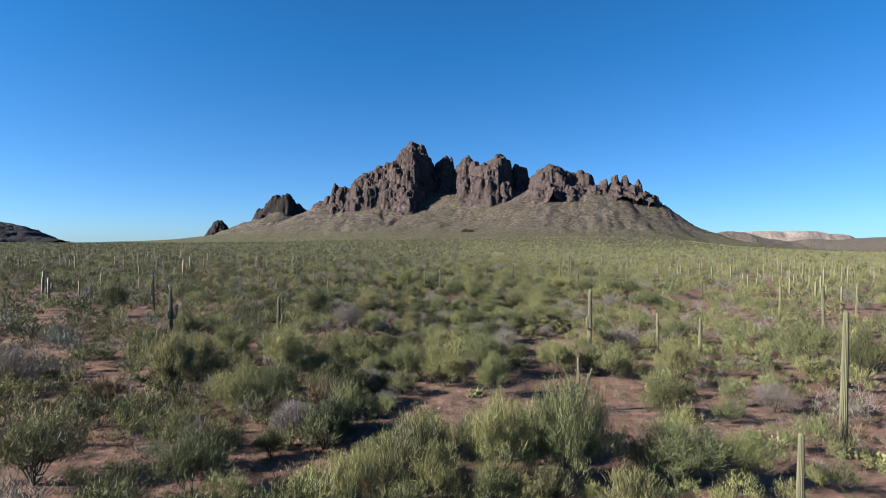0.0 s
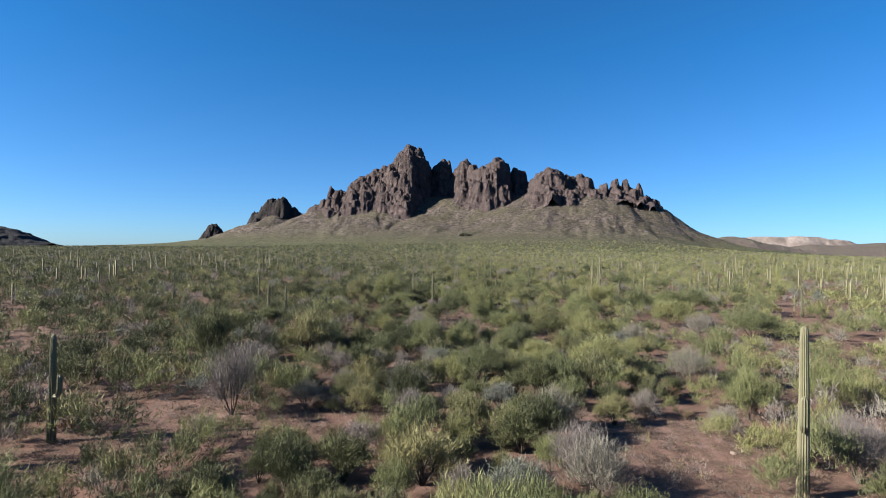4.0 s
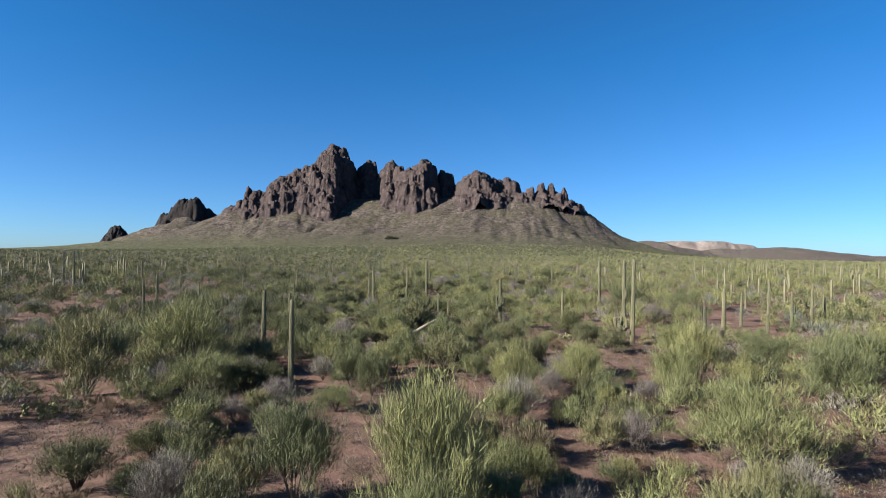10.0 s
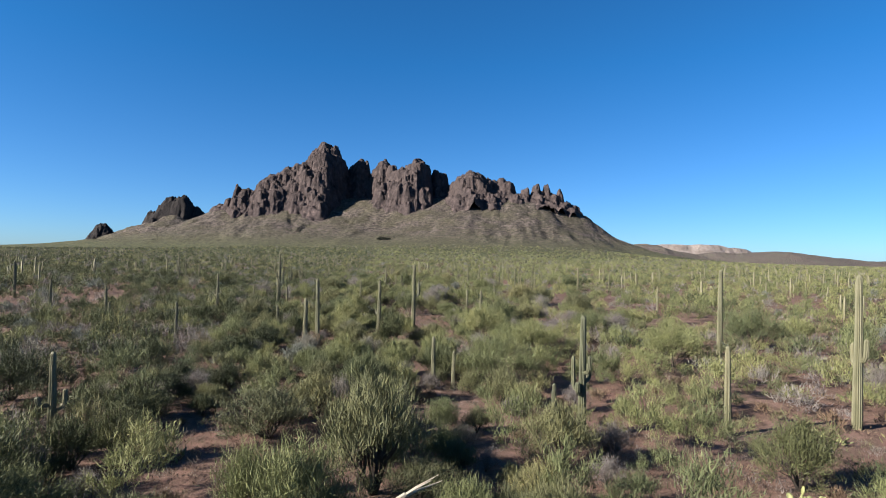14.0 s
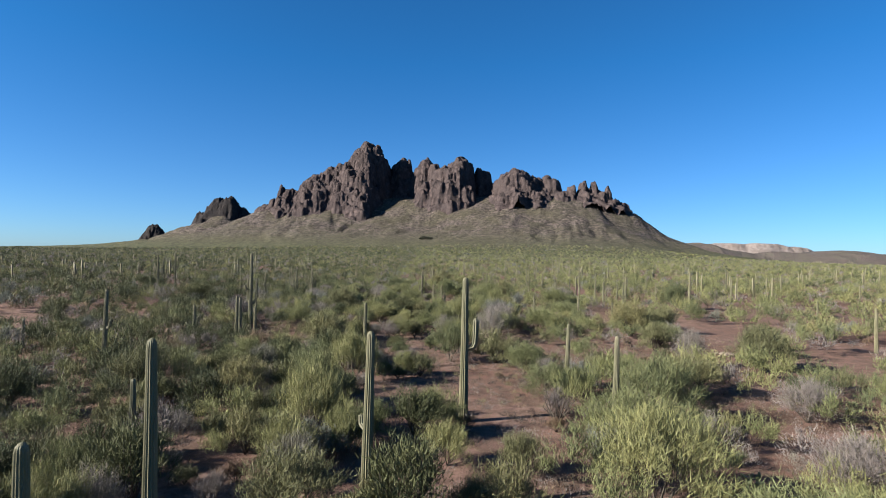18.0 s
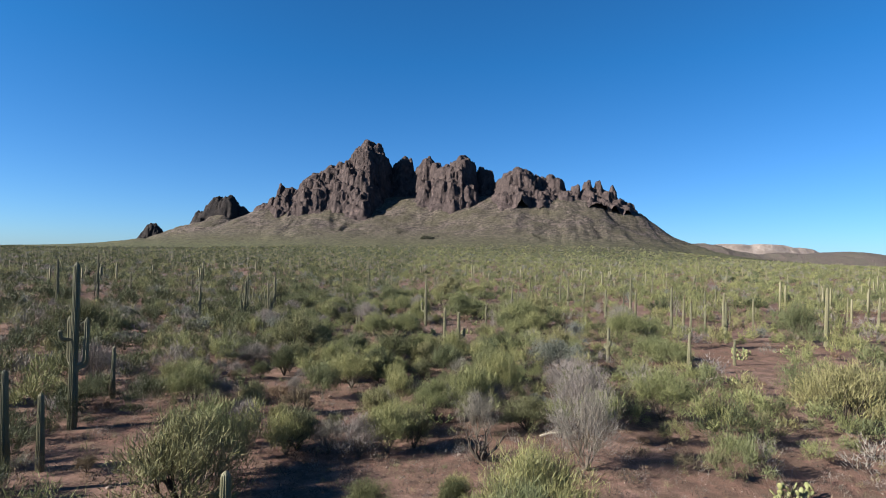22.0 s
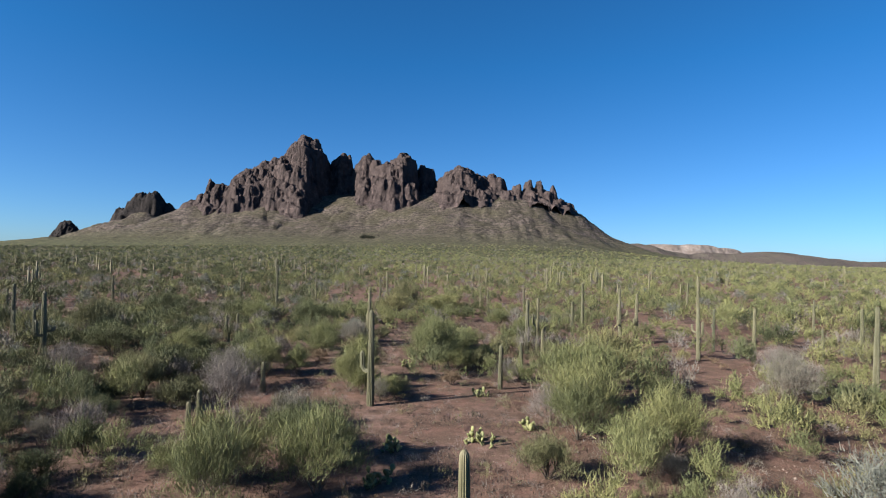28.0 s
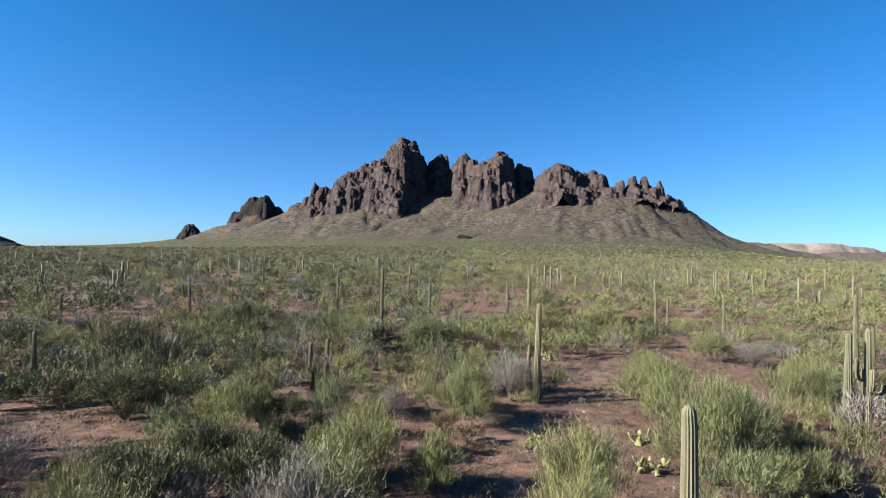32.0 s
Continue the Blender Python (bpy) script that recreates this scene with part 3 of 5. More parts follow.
SAGUAROS_F = [
    (23.1, 349.4, 6.1, 2), (44.3, 350.2, 4.9, 1), (-62.7, 350.3, 8.5, 2), (90, 350.4, 4.8, 0), (-29.6, 350.6, 4.2, 1), (33.7, 351.7, 7.1, 2),
    (-30.3, 351.8, 6.8, 0), (5, 354, 6.7, 0), (-30.2, 355.3, 3.9, 0), (5.4, 355.5, 2.1, 0), (-10.5, 356, 1.6, 0), (4.8, 356.9, 3.5, 0),
    (38.3, 357.1, 6.2, 1), (-63, 358, 10.2, 2), (-11.5, 358.9, 2.9, 0), (31.2, 360.3, 4.8, 0), (-10.6, 360.6, 2.9, 0), (50.5, 363.1, 8.1, 0),
    (-7.1, 363.2, 1.7, 0), (71.5, 366.7, 5.1, 0), (95.9, 367, 8, 2), (-61.9, 368.6, 5.9, 0), (36.3, 369.6, 7, 0), (-71.7, 371.8, 4.6, 0),
]
SAGUAROS_G = [
    (-5.2, 373.2, 2.6, 0), (-50.6, 374.7, 5.4, 0), (-49.9, 384.8, 3.9, 0), (8.2, 385.5, 7.6, 0), (-10, 386.3, 8.3, 0), (32.5, 387.4, 5.3, 0),
    (26.4, 389.6, 4.8, 0), (25.4, 391.1, 5.2, 0), (-59.8, 393.8, 4.3, 0), (68.1, 394.9, 6.2, 0), (-11.4, 395.8, 5.2, 3), (-41.2, 400.3, 5.6, 1),
    (-4.8, 400.7, 6.4, 3), (-18.9, 401.4, 6.4, 1), (7.7, 411.7, 5.7, 1), (-66.5, 419.7, 4.2, 0), (69.7, 421.3, 4.6, 2), (-39.8, 427.8, 6.6, 0),
    (51.8, 433, 7.5, 0), (-11.4, 436, 5.4, 0), (45.3, 472.3, 6.2, 0),
]
SAGUAROS = SAGUAROS_A + SAGUAROS_B + SAGUAROS_C + SAGUAROS_D + SAGUAROS_E + SAGUAROS_F + SAGUAROS_G



def tube(points, radii, ribs, depth=0.16, cap=True, twist=0.0):
    """A ribbed tube along points; returns lists of corners and faces."""
    points = [Vector(p) for p in points]
    n, verts, faces = ribs * 2, [], []
    side = Vector((1, 0, 0))
    for k, p in enumerate(points):
        way = (points[min(k + 1, len(points) - 1)] - points[max(k - 1, 0)]).normalized()
        side = (side - way * side.dot(way)).normalized()
        other = way.cross(side)
        for j in range(n):
            a = math.tau * j / n + twist * k
            r = radii[k] * (1 + (depth * 0.7 if j % 2 == 0 else -depth) * min(1.0, radii[k] / max(radii) * 1.2))
            verts.append(p + (side * math.cos(a) + other * math.sin(a)) * r)
    for k in range(len(points) - 1):
        for j in range(n):
            a, b = k * n + j, k * n + (j + 1) % n
            faces.append((a, b, b + n, a + n))
    if cap:
        verts.append(points[-1] + (points[-1] - points[-2]).normalized() * radii[-1] * 0.4)
        top = len(verts) - 1
        for j in range(n):
            faces.append(((len(points) - 1) * n + j, (len(points) - 1) * n + (j + 1) % n, top))
    return [tuple(v) for v in verts], faces


def column(height, radius, lean, rnd, ribs=15):
    pts, rad = [], []
    for s in (0.0, 0.05, 0.2, 0.4, 0.6, 0.8, 0.92):
        pts.append((lean[0] * s * height + 0.02 * rnd.uniform(-1, 1), lean[1] * s * height, s * height - (0.15 if s == 0 else 0)))
        rad.append(radius * (1.06 - 0.42 * s) * (0.86 if s == 0 else 1.0))
    end = height - radius * 0.9
    for q, w in ((0.0, 0.97), (0.45, 0.84), (0.8, 0.55), (0.97, 0.2)):
        z = max(end, 0.93 * height) + q * (height - max(end, 0.93 * height))
        pts.append((lean[0] * z, lean[1] * z, z))
        rad.append(radius * 0.66 * w)
    return tube(pts, rad, ribs, 0.11)


def arm(at, turn, out, rise, radius, ribs=9, droop=0.0, fan=0.0):
    """An arm that leaves the trunk level and bends up."""
    c, s = math.cos(turn), math.sin(turn)
    shape = [(0, 0), (out * 0.45, -0.03 - droop), (out * 0.8, 0.04 - droop), (out, 0.25 * min(rise, 1.2)), (out * 1.05 + fan * rise * 0.3, rise * 0.55), (out * 1.06 + fan * rise * 0.62, rise * 0.9), (out * 1.06 + fan * rise * 0.69, rise * 0.97), (out * 1.06 + fan * rise * 0.72, rise)]
    rad = [radius * 0.62, radius * 0.8, radius * 0.92, radius, radius, radius * 0.95, radius * 0.65, radius * 0.25]
    return tube([(at[0] + c * u, at[1] + s * u, at[2] + v) for u, v in shape], rad, ribs)


def add_saguaro(x, y, height, kind, rnd):
    z = float(ground_height(np.array([x]), np.array([y]))[0]) - 0.05
    radius = 0.118 + 0.0145 * height + rnd.uniform(-0.02, 0.03)
    lean = (rnd.gauss(0.006, 0.012), rnd.gauss(0, 0.012))
    if height < 2.7:
        kind = 0
        label, radius = "short ribbed green saguaro among shrubs", 0.13 + 0.025 * height
    else:
        label = ["tall single-stemmed ribbed green saguaro", "ribbed green saguaro with a small side arm", "ribbed green saguaro with several raised arms",
                 "branching candelabra saguaro with many upright arms", "clubbed saguaro with swollen stubby arms",
                 "slender single-stemmed ribbed saguaro with a budding tip"][kind]
    radius *= 0.78 if kind == 5 else 0.85 if kind == 3 else 1.0
    skin = SAGUARO_OLD if rnd.random() < 0.12 else SAGUARO
    root = tagged(new("saguaro"), label, "cactus", "saguaros on the plain")
    root.matrix_basis = pose(x, y, z, 0, 0, rnd.uniform(0, 360))
    trunk_h = height * (0.72 if kind == 4 else 1.0)
    trunk = part("trunk", mesh_of("trunk", *column(trunk_h, radius * (1.25 if kind == 4 else 1), lean, rnd), skin), root)
    count = [0, rnd.choice((1, 2)), rnd.choice((3, 4)), 7, 6, 0][kind]
    start = rnd.uniform(0, 6.28)
    for k in range(count):
        turn = start + k * (math.tau / max(count, 2)) * rnd.uniform(0.85, 1.15)
        if kind == 3:
            level, out, rise = rnd.uniform(0.12, 0.3), rnd.uniform(0.45, 0.95), rnd.uniform(0.35, 0.62)
        elif kind == 4:
            level, out, rise = rnd.uniform(0.42, 0.62), rnd.uniform(0.5, 0.9), rnd.uniform(0.12, 0.34)
        else:
            level, out, rise = rnd.uniform(0.32, 0.55), min(rnd.uniform(0.45, 0.85), 0.13 * height), rnd.choice((0.06, 0.1, 0.14, 0.2, 0.28))
        fat = radius * (0.95 if kind == 4 else 0.4 if kind == 3 else rnd.uniform(0.45, 0.65))
        at = (lean[0] * level * height, lean[1] * level * height, level * height)
        part("arm", mesh_of("arm", *arm(at, turn, out, rise * height, fat, fan=0.3 if kind == 3 else 0.0), skin), root)
    if kind == 5 or kind == 0 and height > 4.5 and rnd.random() < 0.25:
        ring = []
        faces = []
        for k in range(14):
            a, q = rnd.uniform(0, 6.28), rnd.uniform(0.5, 1.0) * radius * 0.9
            cx0, cy0, cz0 = lean[0] * height + q * math.cos(a), lean[1] * height + q * math.sin(a), height - 0.05
            b = len(ring)
            ring += [(cx0 - 0.04, cy0, cz0), (cx0 + 0.04, cy0, cz0), (cx0, cy0 + 0.05, cz0), (cx0 + 0.02 * math.cos(a), cy0 + 0.02 * math.sin(a), cz0 + 0.14)]
            faces += [(b, b + 1, b + 3), (b + 1, b + 2, b + 3), (b + 2, b, b + 3)]
        part("fruit_crown", mesh_of("fruit_crown", ring, faces, FRUIT), trunk, "dried flower and fruit buds")
    return root


rnd = random.Random(4)
for x, y, height, kind in SAGUAROS:
    add_saguaro(x, y, height, kind, rnd)


# ---- shrubs ----
def shrub_arrays(rng, width, height, limbs, forks, twigs, length, thick, upright, low, clump=0.042):
    """Twig triangles and branch tubes of one shrub, growing from its foot; the crown is a lumpy dome on forked limbs."""
    sv, sf, roots, ends = [], [], [], []

    fine = 0.55 if forks > 8 else 1.0

    def ring(p, r, below=None):
        """A ring of a branch, joined to the ring below it."""
        b = len(sv)
        sv.extend([(p[0] + r * fine * math.cos(t), p[1] + r * fine * math.sin(t), p[2]) for t in (0.0, 2.1, 4.2)])
        if below is not None:
            sf.extend([(below + j, below + (j + 1) % 3, b + (j + 1) % 3, b + j) for j in range(3)])
        return b

    base = ring((0.0, 0.0, -0.1), 0.018 * width)
    turn = rng.uniform(0, math.tau)
    for k in range(limbs):
        a = turn + math.tau * (k + rng.uniform(-0.35, 0.35)) / limbs
        tilt = rng.uniform(0.25, 1.0)
        knee = np.array([0.17 * width * math.sin(tilt) * math.cos(a), 0.17 * width * math.sin(tilt) * math.sin(a), 0.26 * height * rng.uniform(0.7, 1.2)])
        thin = rng.uniform(0.7, 1.15)
        fork_ring = ring(knee, 0.009 * width * thin, base)
        for j in range(forks):
            b, tip_tilt = a + rng.normal(0, 0.5), min(1.5, max(0.0, tilt + rng.normal(0.12, 0.42)))
            reach = rng.uniform(0.74, 1.0)
            tip = np.array([math.sin(tip_tilt) * math.cos(b) * width * 0.48, math.sin(tip_tilt) * math.sin(b) * width * 0.48,
                            (low + (1 - low) * math.cos(tip_tilt) ** 0.7) * height]) * reach
            elbow = knee + (tip - knee) * 0.45 + rng.normal(0, 0.03 * width, 3) + [0, 0, 0.03 * height]
            ring(tip, 0.0015 * width, ring(elbow, 0.0045 * width, fork_ring))
            roots.append(elbow)
            ends.append(tip)
    per = max(1, twigs // len(ends))
    spread_of = np.repeat(rng.uniform(0.6, 1.4, len(ends)), per)[:, None]
    a, b = np.repeat(np.array(roots), per, 0), np.repeat(np.array(ends), per, 0)
    n = len(a)
    at = a + (b - a) * rng.uniform(-0.1, 1.08, (n, 1)) ** 1.0 + rng.normal(0, 1, (n, 3)) * [clump * width, clump * width, clump * height * 1.1] * spread_of
    at[:, 2] = np.maximum(at[:, 2], 0.05 * height + 0.1 * low * height)
    outward = at / (np.linalg.norm(at, axis=1, keepdims=True) + 1e-6)
    way = outward * (1 - upright) + np.array([0.0, 0.0, upright]) + rng.normal(0, 0.45, (n, 3))
    way /= np.linalg.norm(way, axis=1, keepdims=True)
    flat = np.cross(way, rng.normal(0, 1, (n, 3)))
    flat /= np.linalg.norm(flat, axis=1, keepdims=True) + 1e-6
    wide, size = thick * rng.uniform(0.6, 1.3, (n, 1)), length * rng.uniform(0.55, 1.35, (n, 1))
    tv = np.stack([at - flat * wide / 2, at + flat * wide / 2, at + way * size], 1).reshape(-1, 3)
    return tv, np.arange(len(tv)).reshape(-1, 3), sv, sf


KINDS = {  # width, height, limbs, forks, twigs, twig length, twig thickness, upright, crown foot, leaf, bark
    "palo_verde": (4.6, 3.4, 7, 9, 10500, 0.36, 0.016, 0.62, 0.24, LEAF_PALO, STEM),
    "creosote_bush": (3.6, 2.5, 10, 6, 8000, 0.27, 0.018, 0.62, 0.14, LEAF_CREO, DARK_STEM),
    "mesquite": (4.8, 3.2, 8, 8, 11000, 0.20, 0.024, 0.32, 0.16, LEAF_DARK, DARK_STEM),
    "gray_shrub": (3.8, 2.7, 10, 10, 7500, 0.24, 0.011, 0.35, 0.2, LEAF_GRAY, STEM),
    "silver_shrub": (5.0, 3.0, 8, 8, 11000, 0.17, 0.028, 0.38, 0.12, LEAF_BLUE, STEM),
    "bursage": (2.2, 1.1, 8, 4, 3000, 0.16, 0.016, 0.45, 0.1, LEAF_DRY, DARK_STEM),
}
LABELS = {
    "palo_verde": ("yellow-green palo verde with feathery fine twigs on red soil", "shrub"),
    "creosote_bush": ("olive green creosote bush with upright leafy stems", "bush"),
    "mesquite": ("dark green dense mesquite shrub on red soil", "shrub"),
    "gray_shrub": ("leafless gray shrub of thin dry twigs", "shrub"),
    "silver_shrub": ("broad silver-green shrub with soft small leaves", "shrub"),
    "bursage": ("low dry brown bursage tuft on bare soil", "bush"),
}
rng = np.random.default_rng(5)
SHAPES, MODELS = {}, {}
for kind, (w, h, limbs, forks, twigs, length, thick, upright, low, leaf, wood) in KINDS.items():
    MODELS[kind] = []
    for k in range(9):
        few, long, wide = (twigs, 0.9, 1.25) if k < 5 else (twigs * 11 // 20, 1.3, 1.75)
        tv, tf, sv, sf = shrub_arrays(rng, w, h, limbs, forks, few, length * long, thick * wide, upright, low)
        MODELS[kind].append((mesh_of("crown", tv, tf, leaf), mesh_of("stem", sv, sf, wood)))
    SHAPES[kind] = []
    bulk = (0.6 if leaf is LEAF_GRAY else 1.0) * (w / 4.6) ** 2
    for few, long, wide, lumps in ((1500, 0.42, 0.038, 0.042), (800, 0.42, 0.062, 0.042), (350, 0.42, 0.125, 0.045), (105, 0.6, 0.3, 0.05), (22, 1.2, 0.85, 0.06)):
        SHAPES[kind].append([shrub_arrays(rng, w, h, 5, 4 if few > 50 else 1, int(few * bulk), long, wide, upright if few > 400 else 0.3, low * (1 if few > 400 else 0.5), lumps)[0] for k in range(5)])


def add_shrub(kind, x, y, size, rnd, tall=1.0, full=True):
    if kind == "gray_shrub":
        size, tall = min(size, 1.4), min(tall, 1.25)
    z = float(ground_height(np.array([x]), np.array([y]))[0])
    root = tagged(new(kind), LABELS[kind][0], LABELS[kind][1], kind.replace("_", " ") + " shrubs on the plain")
    root.matrix_basis = pose(x, y, z, 0, 0, rnd.uniform(0, 360)) @ Matrix.Diagonal((size, size, size * tall, 1))
    crown, stems = rnd.choice(MODELS[kind][:5] if full else MODELS[kind][5:])
    part("crown", crown, root)
    part("stem", stems, root)
    return root


# ---- bare clearings as (x, y, radius across, radius along) ----
CLEAR_A = [
    (-11.3, 31.6, 3.2, 2.9), (6.5, 55.2, 2.2, 2.0), (7.0, 58.2, 1.9, 1.7), (-8.8, 79.3, 2.7, 2.4), (-21.3, 80.9, 4.9, 4.4), (-7.4, 92.8, 1.7, 1.5),
    (-17.2, 93.9, 2.6, 2.3), (-2.5, 95.3, 1.3, 1.5), (9.8, 103.2, 1.3, 1.5), (14.2, 107.9, 2.7, 2.4), (-12.5, 115.7, 5.1, 4.6), (38.1, 119.5, 2.7, 2.5),
    (-4.4, 127.5, 3.4, 3.0), (-16.5, 143.0, 4.9, 4.4), (4.4, 150.2, 2.1, 1.9), (5.7, 150.6, 2.1, 1.9), (-25.2, 154.2, 3.4, 3.1), (2.3, 172.0, 1.3, 1.5),
    (-15.7, 173.4, 2.0, 1.8), (-18.6, 184.6, 2.7, 2.5), (-0.7, 220.0, 2.5, 2.2), (-16.6, 224.2, 2.0, 1.8), (12.2, 225.1, 1.4, 1.5), (5.3, 227.2, 2.7, 2.5),
]
CLEAR_B = [
    (11.2, 238.3, 1.4, 1.5), (37.5, 240.6, 1.5, 1.5), (5.1, 242.9, 3.2, 2.9), (5.4, 246.3, 2.2, 2.0), (33.3, 247.2, 2.4, 2.2), (4.4, 254.3, 2.6, 2.3),
    (-15.2, 256.8, 1.8, 1.6), (4.8, 259.7, 1.5, 1.5), (27.0, 261.2, 3.2, 2.9), (-10.6, 264.6, 3.4, 3.1), (17.6, 265.8, 3.2, 2.9), (-10.5, 266.7, 2.5, 2.2),
    (31.4, 270.3, 1.8, 1.6), (44.7, 270.4, 2.4, 2.2), (-1.0, 278.2, 1.8, 1.6), (-9.0, 285.4, 3.3, 3.0), (5.2, 285.5, 2.8, 2.5), (53.3, 290.2, 2.8, 2.5),
    (-10.1, 294.0, 2.3, 2.0), (59.5, 295.2, 3.0, 2.7), (35.5, 297.0, 1.7, 1.6), (-11.7, 298.2, 1.7, 1.5), (38.5, 299.5, 4.2, 3.7), (38.7, 302.6, 3.7, 3.3),
]
CLEAR_C = [
    (41.3, 304.2, 4.5, 4.1), (35.6, 305.8, 3.9, 3.5), (41.1, 307.1, 4.5, 4.0), (-4.8, 313.9, 2.7, 2.4), (22.4, 315.7, 2.8, 2.5), (29.5, 315.8, 2.6, 2.4),
    (8.0, 316.2, 2.4, 2.1), (6.5, 322.8, 3.6, 3.2), (8.7, 324.7, 5.8, 5.2), (-9.6, 324.9, 1.9, 1.8), (47.0, 326.3, 4.9, 4.5), (-7.8, 327.1, 2.1, 1.9),
    (-0.0, 328.4, 2.5, 2.3), (13.0, 328.6, 4.9, 4.4), (29.8, 332.8, 2.3, 2.1), (0.2, 334.0, 3.9, 3.5), (33.9, 334.5, 4.3, 3.9), (36.5, 336.2, 3.6, 3.2),
    (-32.7, 338.2, 2.3, 2.1), (-8.5, 340.2, 1.4, 1.5), (9.7, 341.8, 1.5, 1.5), (3.8, 342.6, 2.6, 2.3), (-2.8, 343.3, 3.2, 2.9), (-19.7, 343.4, 2.1, 1.9),
]
CLEAR_D = [
    (-12.5, 347.8, 1.6, 1.5), (9.1, 351.2, 3.4, 3.1), (17.3, 357.4, 2.3, 2.1), (10.6, 361.3, 4.7, 4.2), (-5.1, 364.7, 2.4, 2.2), (40.6, 365.8, 4.0, 3.6),
    (4.1, 392.7, 3.1, 2.7), (4.0, 403.9, 5.7, 5.1),
]
CLEAR_E = [(4.5, 338.5, 5.0, 3.6), (-1.0, 331.5, 3.4, 2.2), (12.0, 351.0, 5.0, 3.6), (1.2, 328.5, 3.0, 2.0), (7.5, 334.0, 3.0, 3.0)]
CLEAR_F = [
    (20.3, 262.0, 3.5, 2.5), (38.8, 293.0, 5.0, 4.0), (42.2, 271.0, 4.0, 3.0), (36.6, 258.0, 3.5, 3.0), (28.1, 239.0, 3.5, 3.0), (38.4, 261.0, 3.5, 3.5),
    (41.2, 268.6, 3.0, 3.0), (26.2, 265.0, 4.5, 2.5), (45.9, 281.0, 4.0, 3.0), (14.1, 265.0, 3.5, 1.8), (19.4, 265.0, 3.5, 2.0),
]
CLEAR_G = [
    (7.2, 348.0, 4.0, 3.5), (11.0, 365.0, 4.0, 5.0), (4.5, 341.0, 3.5, 3.0), (11.7, 355.0, 4.0, 4.0), (-15.7, 345.0, 3.5, 2.0), (-23.4, 345.0, 4.0, 2.0),
    (-8.6, 342.0, 2.5, 2.0), (-5.3, 113.6, 3.0, 2.5), (-9.0, 127.5, 4.0, 3.0), (-17.0, 135.0, 4.0, 3.0),
]
CLEARINGS = CLEAR_G + CLEAR_F + CLEAR_E + CLEAR_A + CLEAR_B + CLEAR_C + CLEAR_D



def openness(x, y):
    """High where the soil lies bare."""
    bare = fbm(x / 11.0 + 3.1, y / 11.0, 3, 71)
    for cx0, cy0, rx, ry in CLEARINGS:
        bare = np.maximum(bare, 1.2 - 0.55 * np.hypot((x - cx0) / rx, (y - cy0) / ry) ** 2)
    return bare


# shrubs as (kind, x, y, size, tallness)
SHRUBS_A = [
    ("palo_verde", -14.4, 29.1, 1.11, 0.96), ("creosote_bush", -23.7, 29.9, 1.73, 0.94), ("creosote_bush", -2.5, 30.6, 1.46, 1.19), ("palo_verde", 1.8, 30.9, 1.15, 1.35),
    ("palo_verde", 6.0, 31.9, 1.25, 1.43), ("palo_verde", 12.1, 32.3, 1.60, 0.65), ("palo_verde", 16.0, 32.5, 0.91, 1.04), ("palo_verde", -17.5, 42.5, 1.14, 1.01),
    ("bursage", -10.6, 43.0, 2.00, 1.50), ("bursage", -29.2, 44.6, 2.00, 1.26), ("mesquite", 16.0, 45.0, 1.12, 1.00), ("palo_verde", -15.5, 45.6, 0.76, 1.17),
    ("gray_shrub", 25.4, 47.2, 1.16, 0.80), ("creosote_bush", -25.5, 48.3, 1.52, 1.44), ("gray_shrub", -40.5, 49.0, 1.85, 1.11), ("bursage", -9.3, 50.0, 1.74, 0.92),
    ("palo_verde", 2.5, 50.1, 0.82, 1.46), ("creosote_bush", -26.1, 53.6, 1.22, 1.50), ("palo_verde", -1.8, 53.6, 1.14, 1.10), ("palo_verde", -17.5, 54.2, 1.11, 1.44),
    ("palo_verde", -6.0, 55.1, 0.98, 1.14), ("creosote_bush", 20.4, 55.2, 1.21, 1.33), ("gray_shrub", -0.1, 55.5, 0.87, 1.28), ("creosote_bush", -14.6, 56.4, 0.91, 1.28),
]
SHRUBS_B = [
    ("mesquite", 39.9, 57.7, 1.29, 1.36), ("palo_verde", 16.6, 57.7, 0.87, 0.74), ("palo_verde", 9.3, 59.3, 1.00, 1.13), ("palo_verde", -26.4, 62.5, 1.11, 1.18),
    ("palo_verde", -21.4, 63.0, 1.68, 0.79), ("gray_shrub", 22.9, 63.9, 1.94, 0.98), ("palo_verde", 38.9, 65.3, 2.00, 0.75), ("gray_shrub", 5.0, 71.0, 1.25, 0.96),
    ("gray_shrub", 19.3, 72.3, 1.41, 0.86), ("palo_verde", -3.1, 72.3, 1.01, 1.05), ("creosote_bush", -37.5, 73.6, 1.51, 1.15), ("palo_verde", 29.2, 80.1, 1.14, 0.90),
    ("gray_shrub", -17.0, 81.1, 1.53, 1.28), ("creosote_bush", -9.1, 90.2, 0.91, 1.11), ("creosote_bush", -4.4, 90.3, 0.91, 1.05), ("creosote_bush", -18.9, 91.0, 0.86, 1.08),
    ("palo_verde", 13.3, 91.6, 0.81, 0.60), ("palo_verde", 0.6, 91.7, 1.28, 0.86), ("gray_shrub", 18.9, 93.1, 1.41, 0.88), ("palo_verde", 11.6, 94.2, 1.53, 0.79),
    ("palo_verde", 20.2, 97.1, 1.05, 0.63), ("creosote_bush", -63.2, 98.0, 2.00, 1.22), ("mesquite", -26.3, 98.8, 1.27, 1.42), ("creosote_bush", -17.4, 101.6, 1.93, 0.99),
]
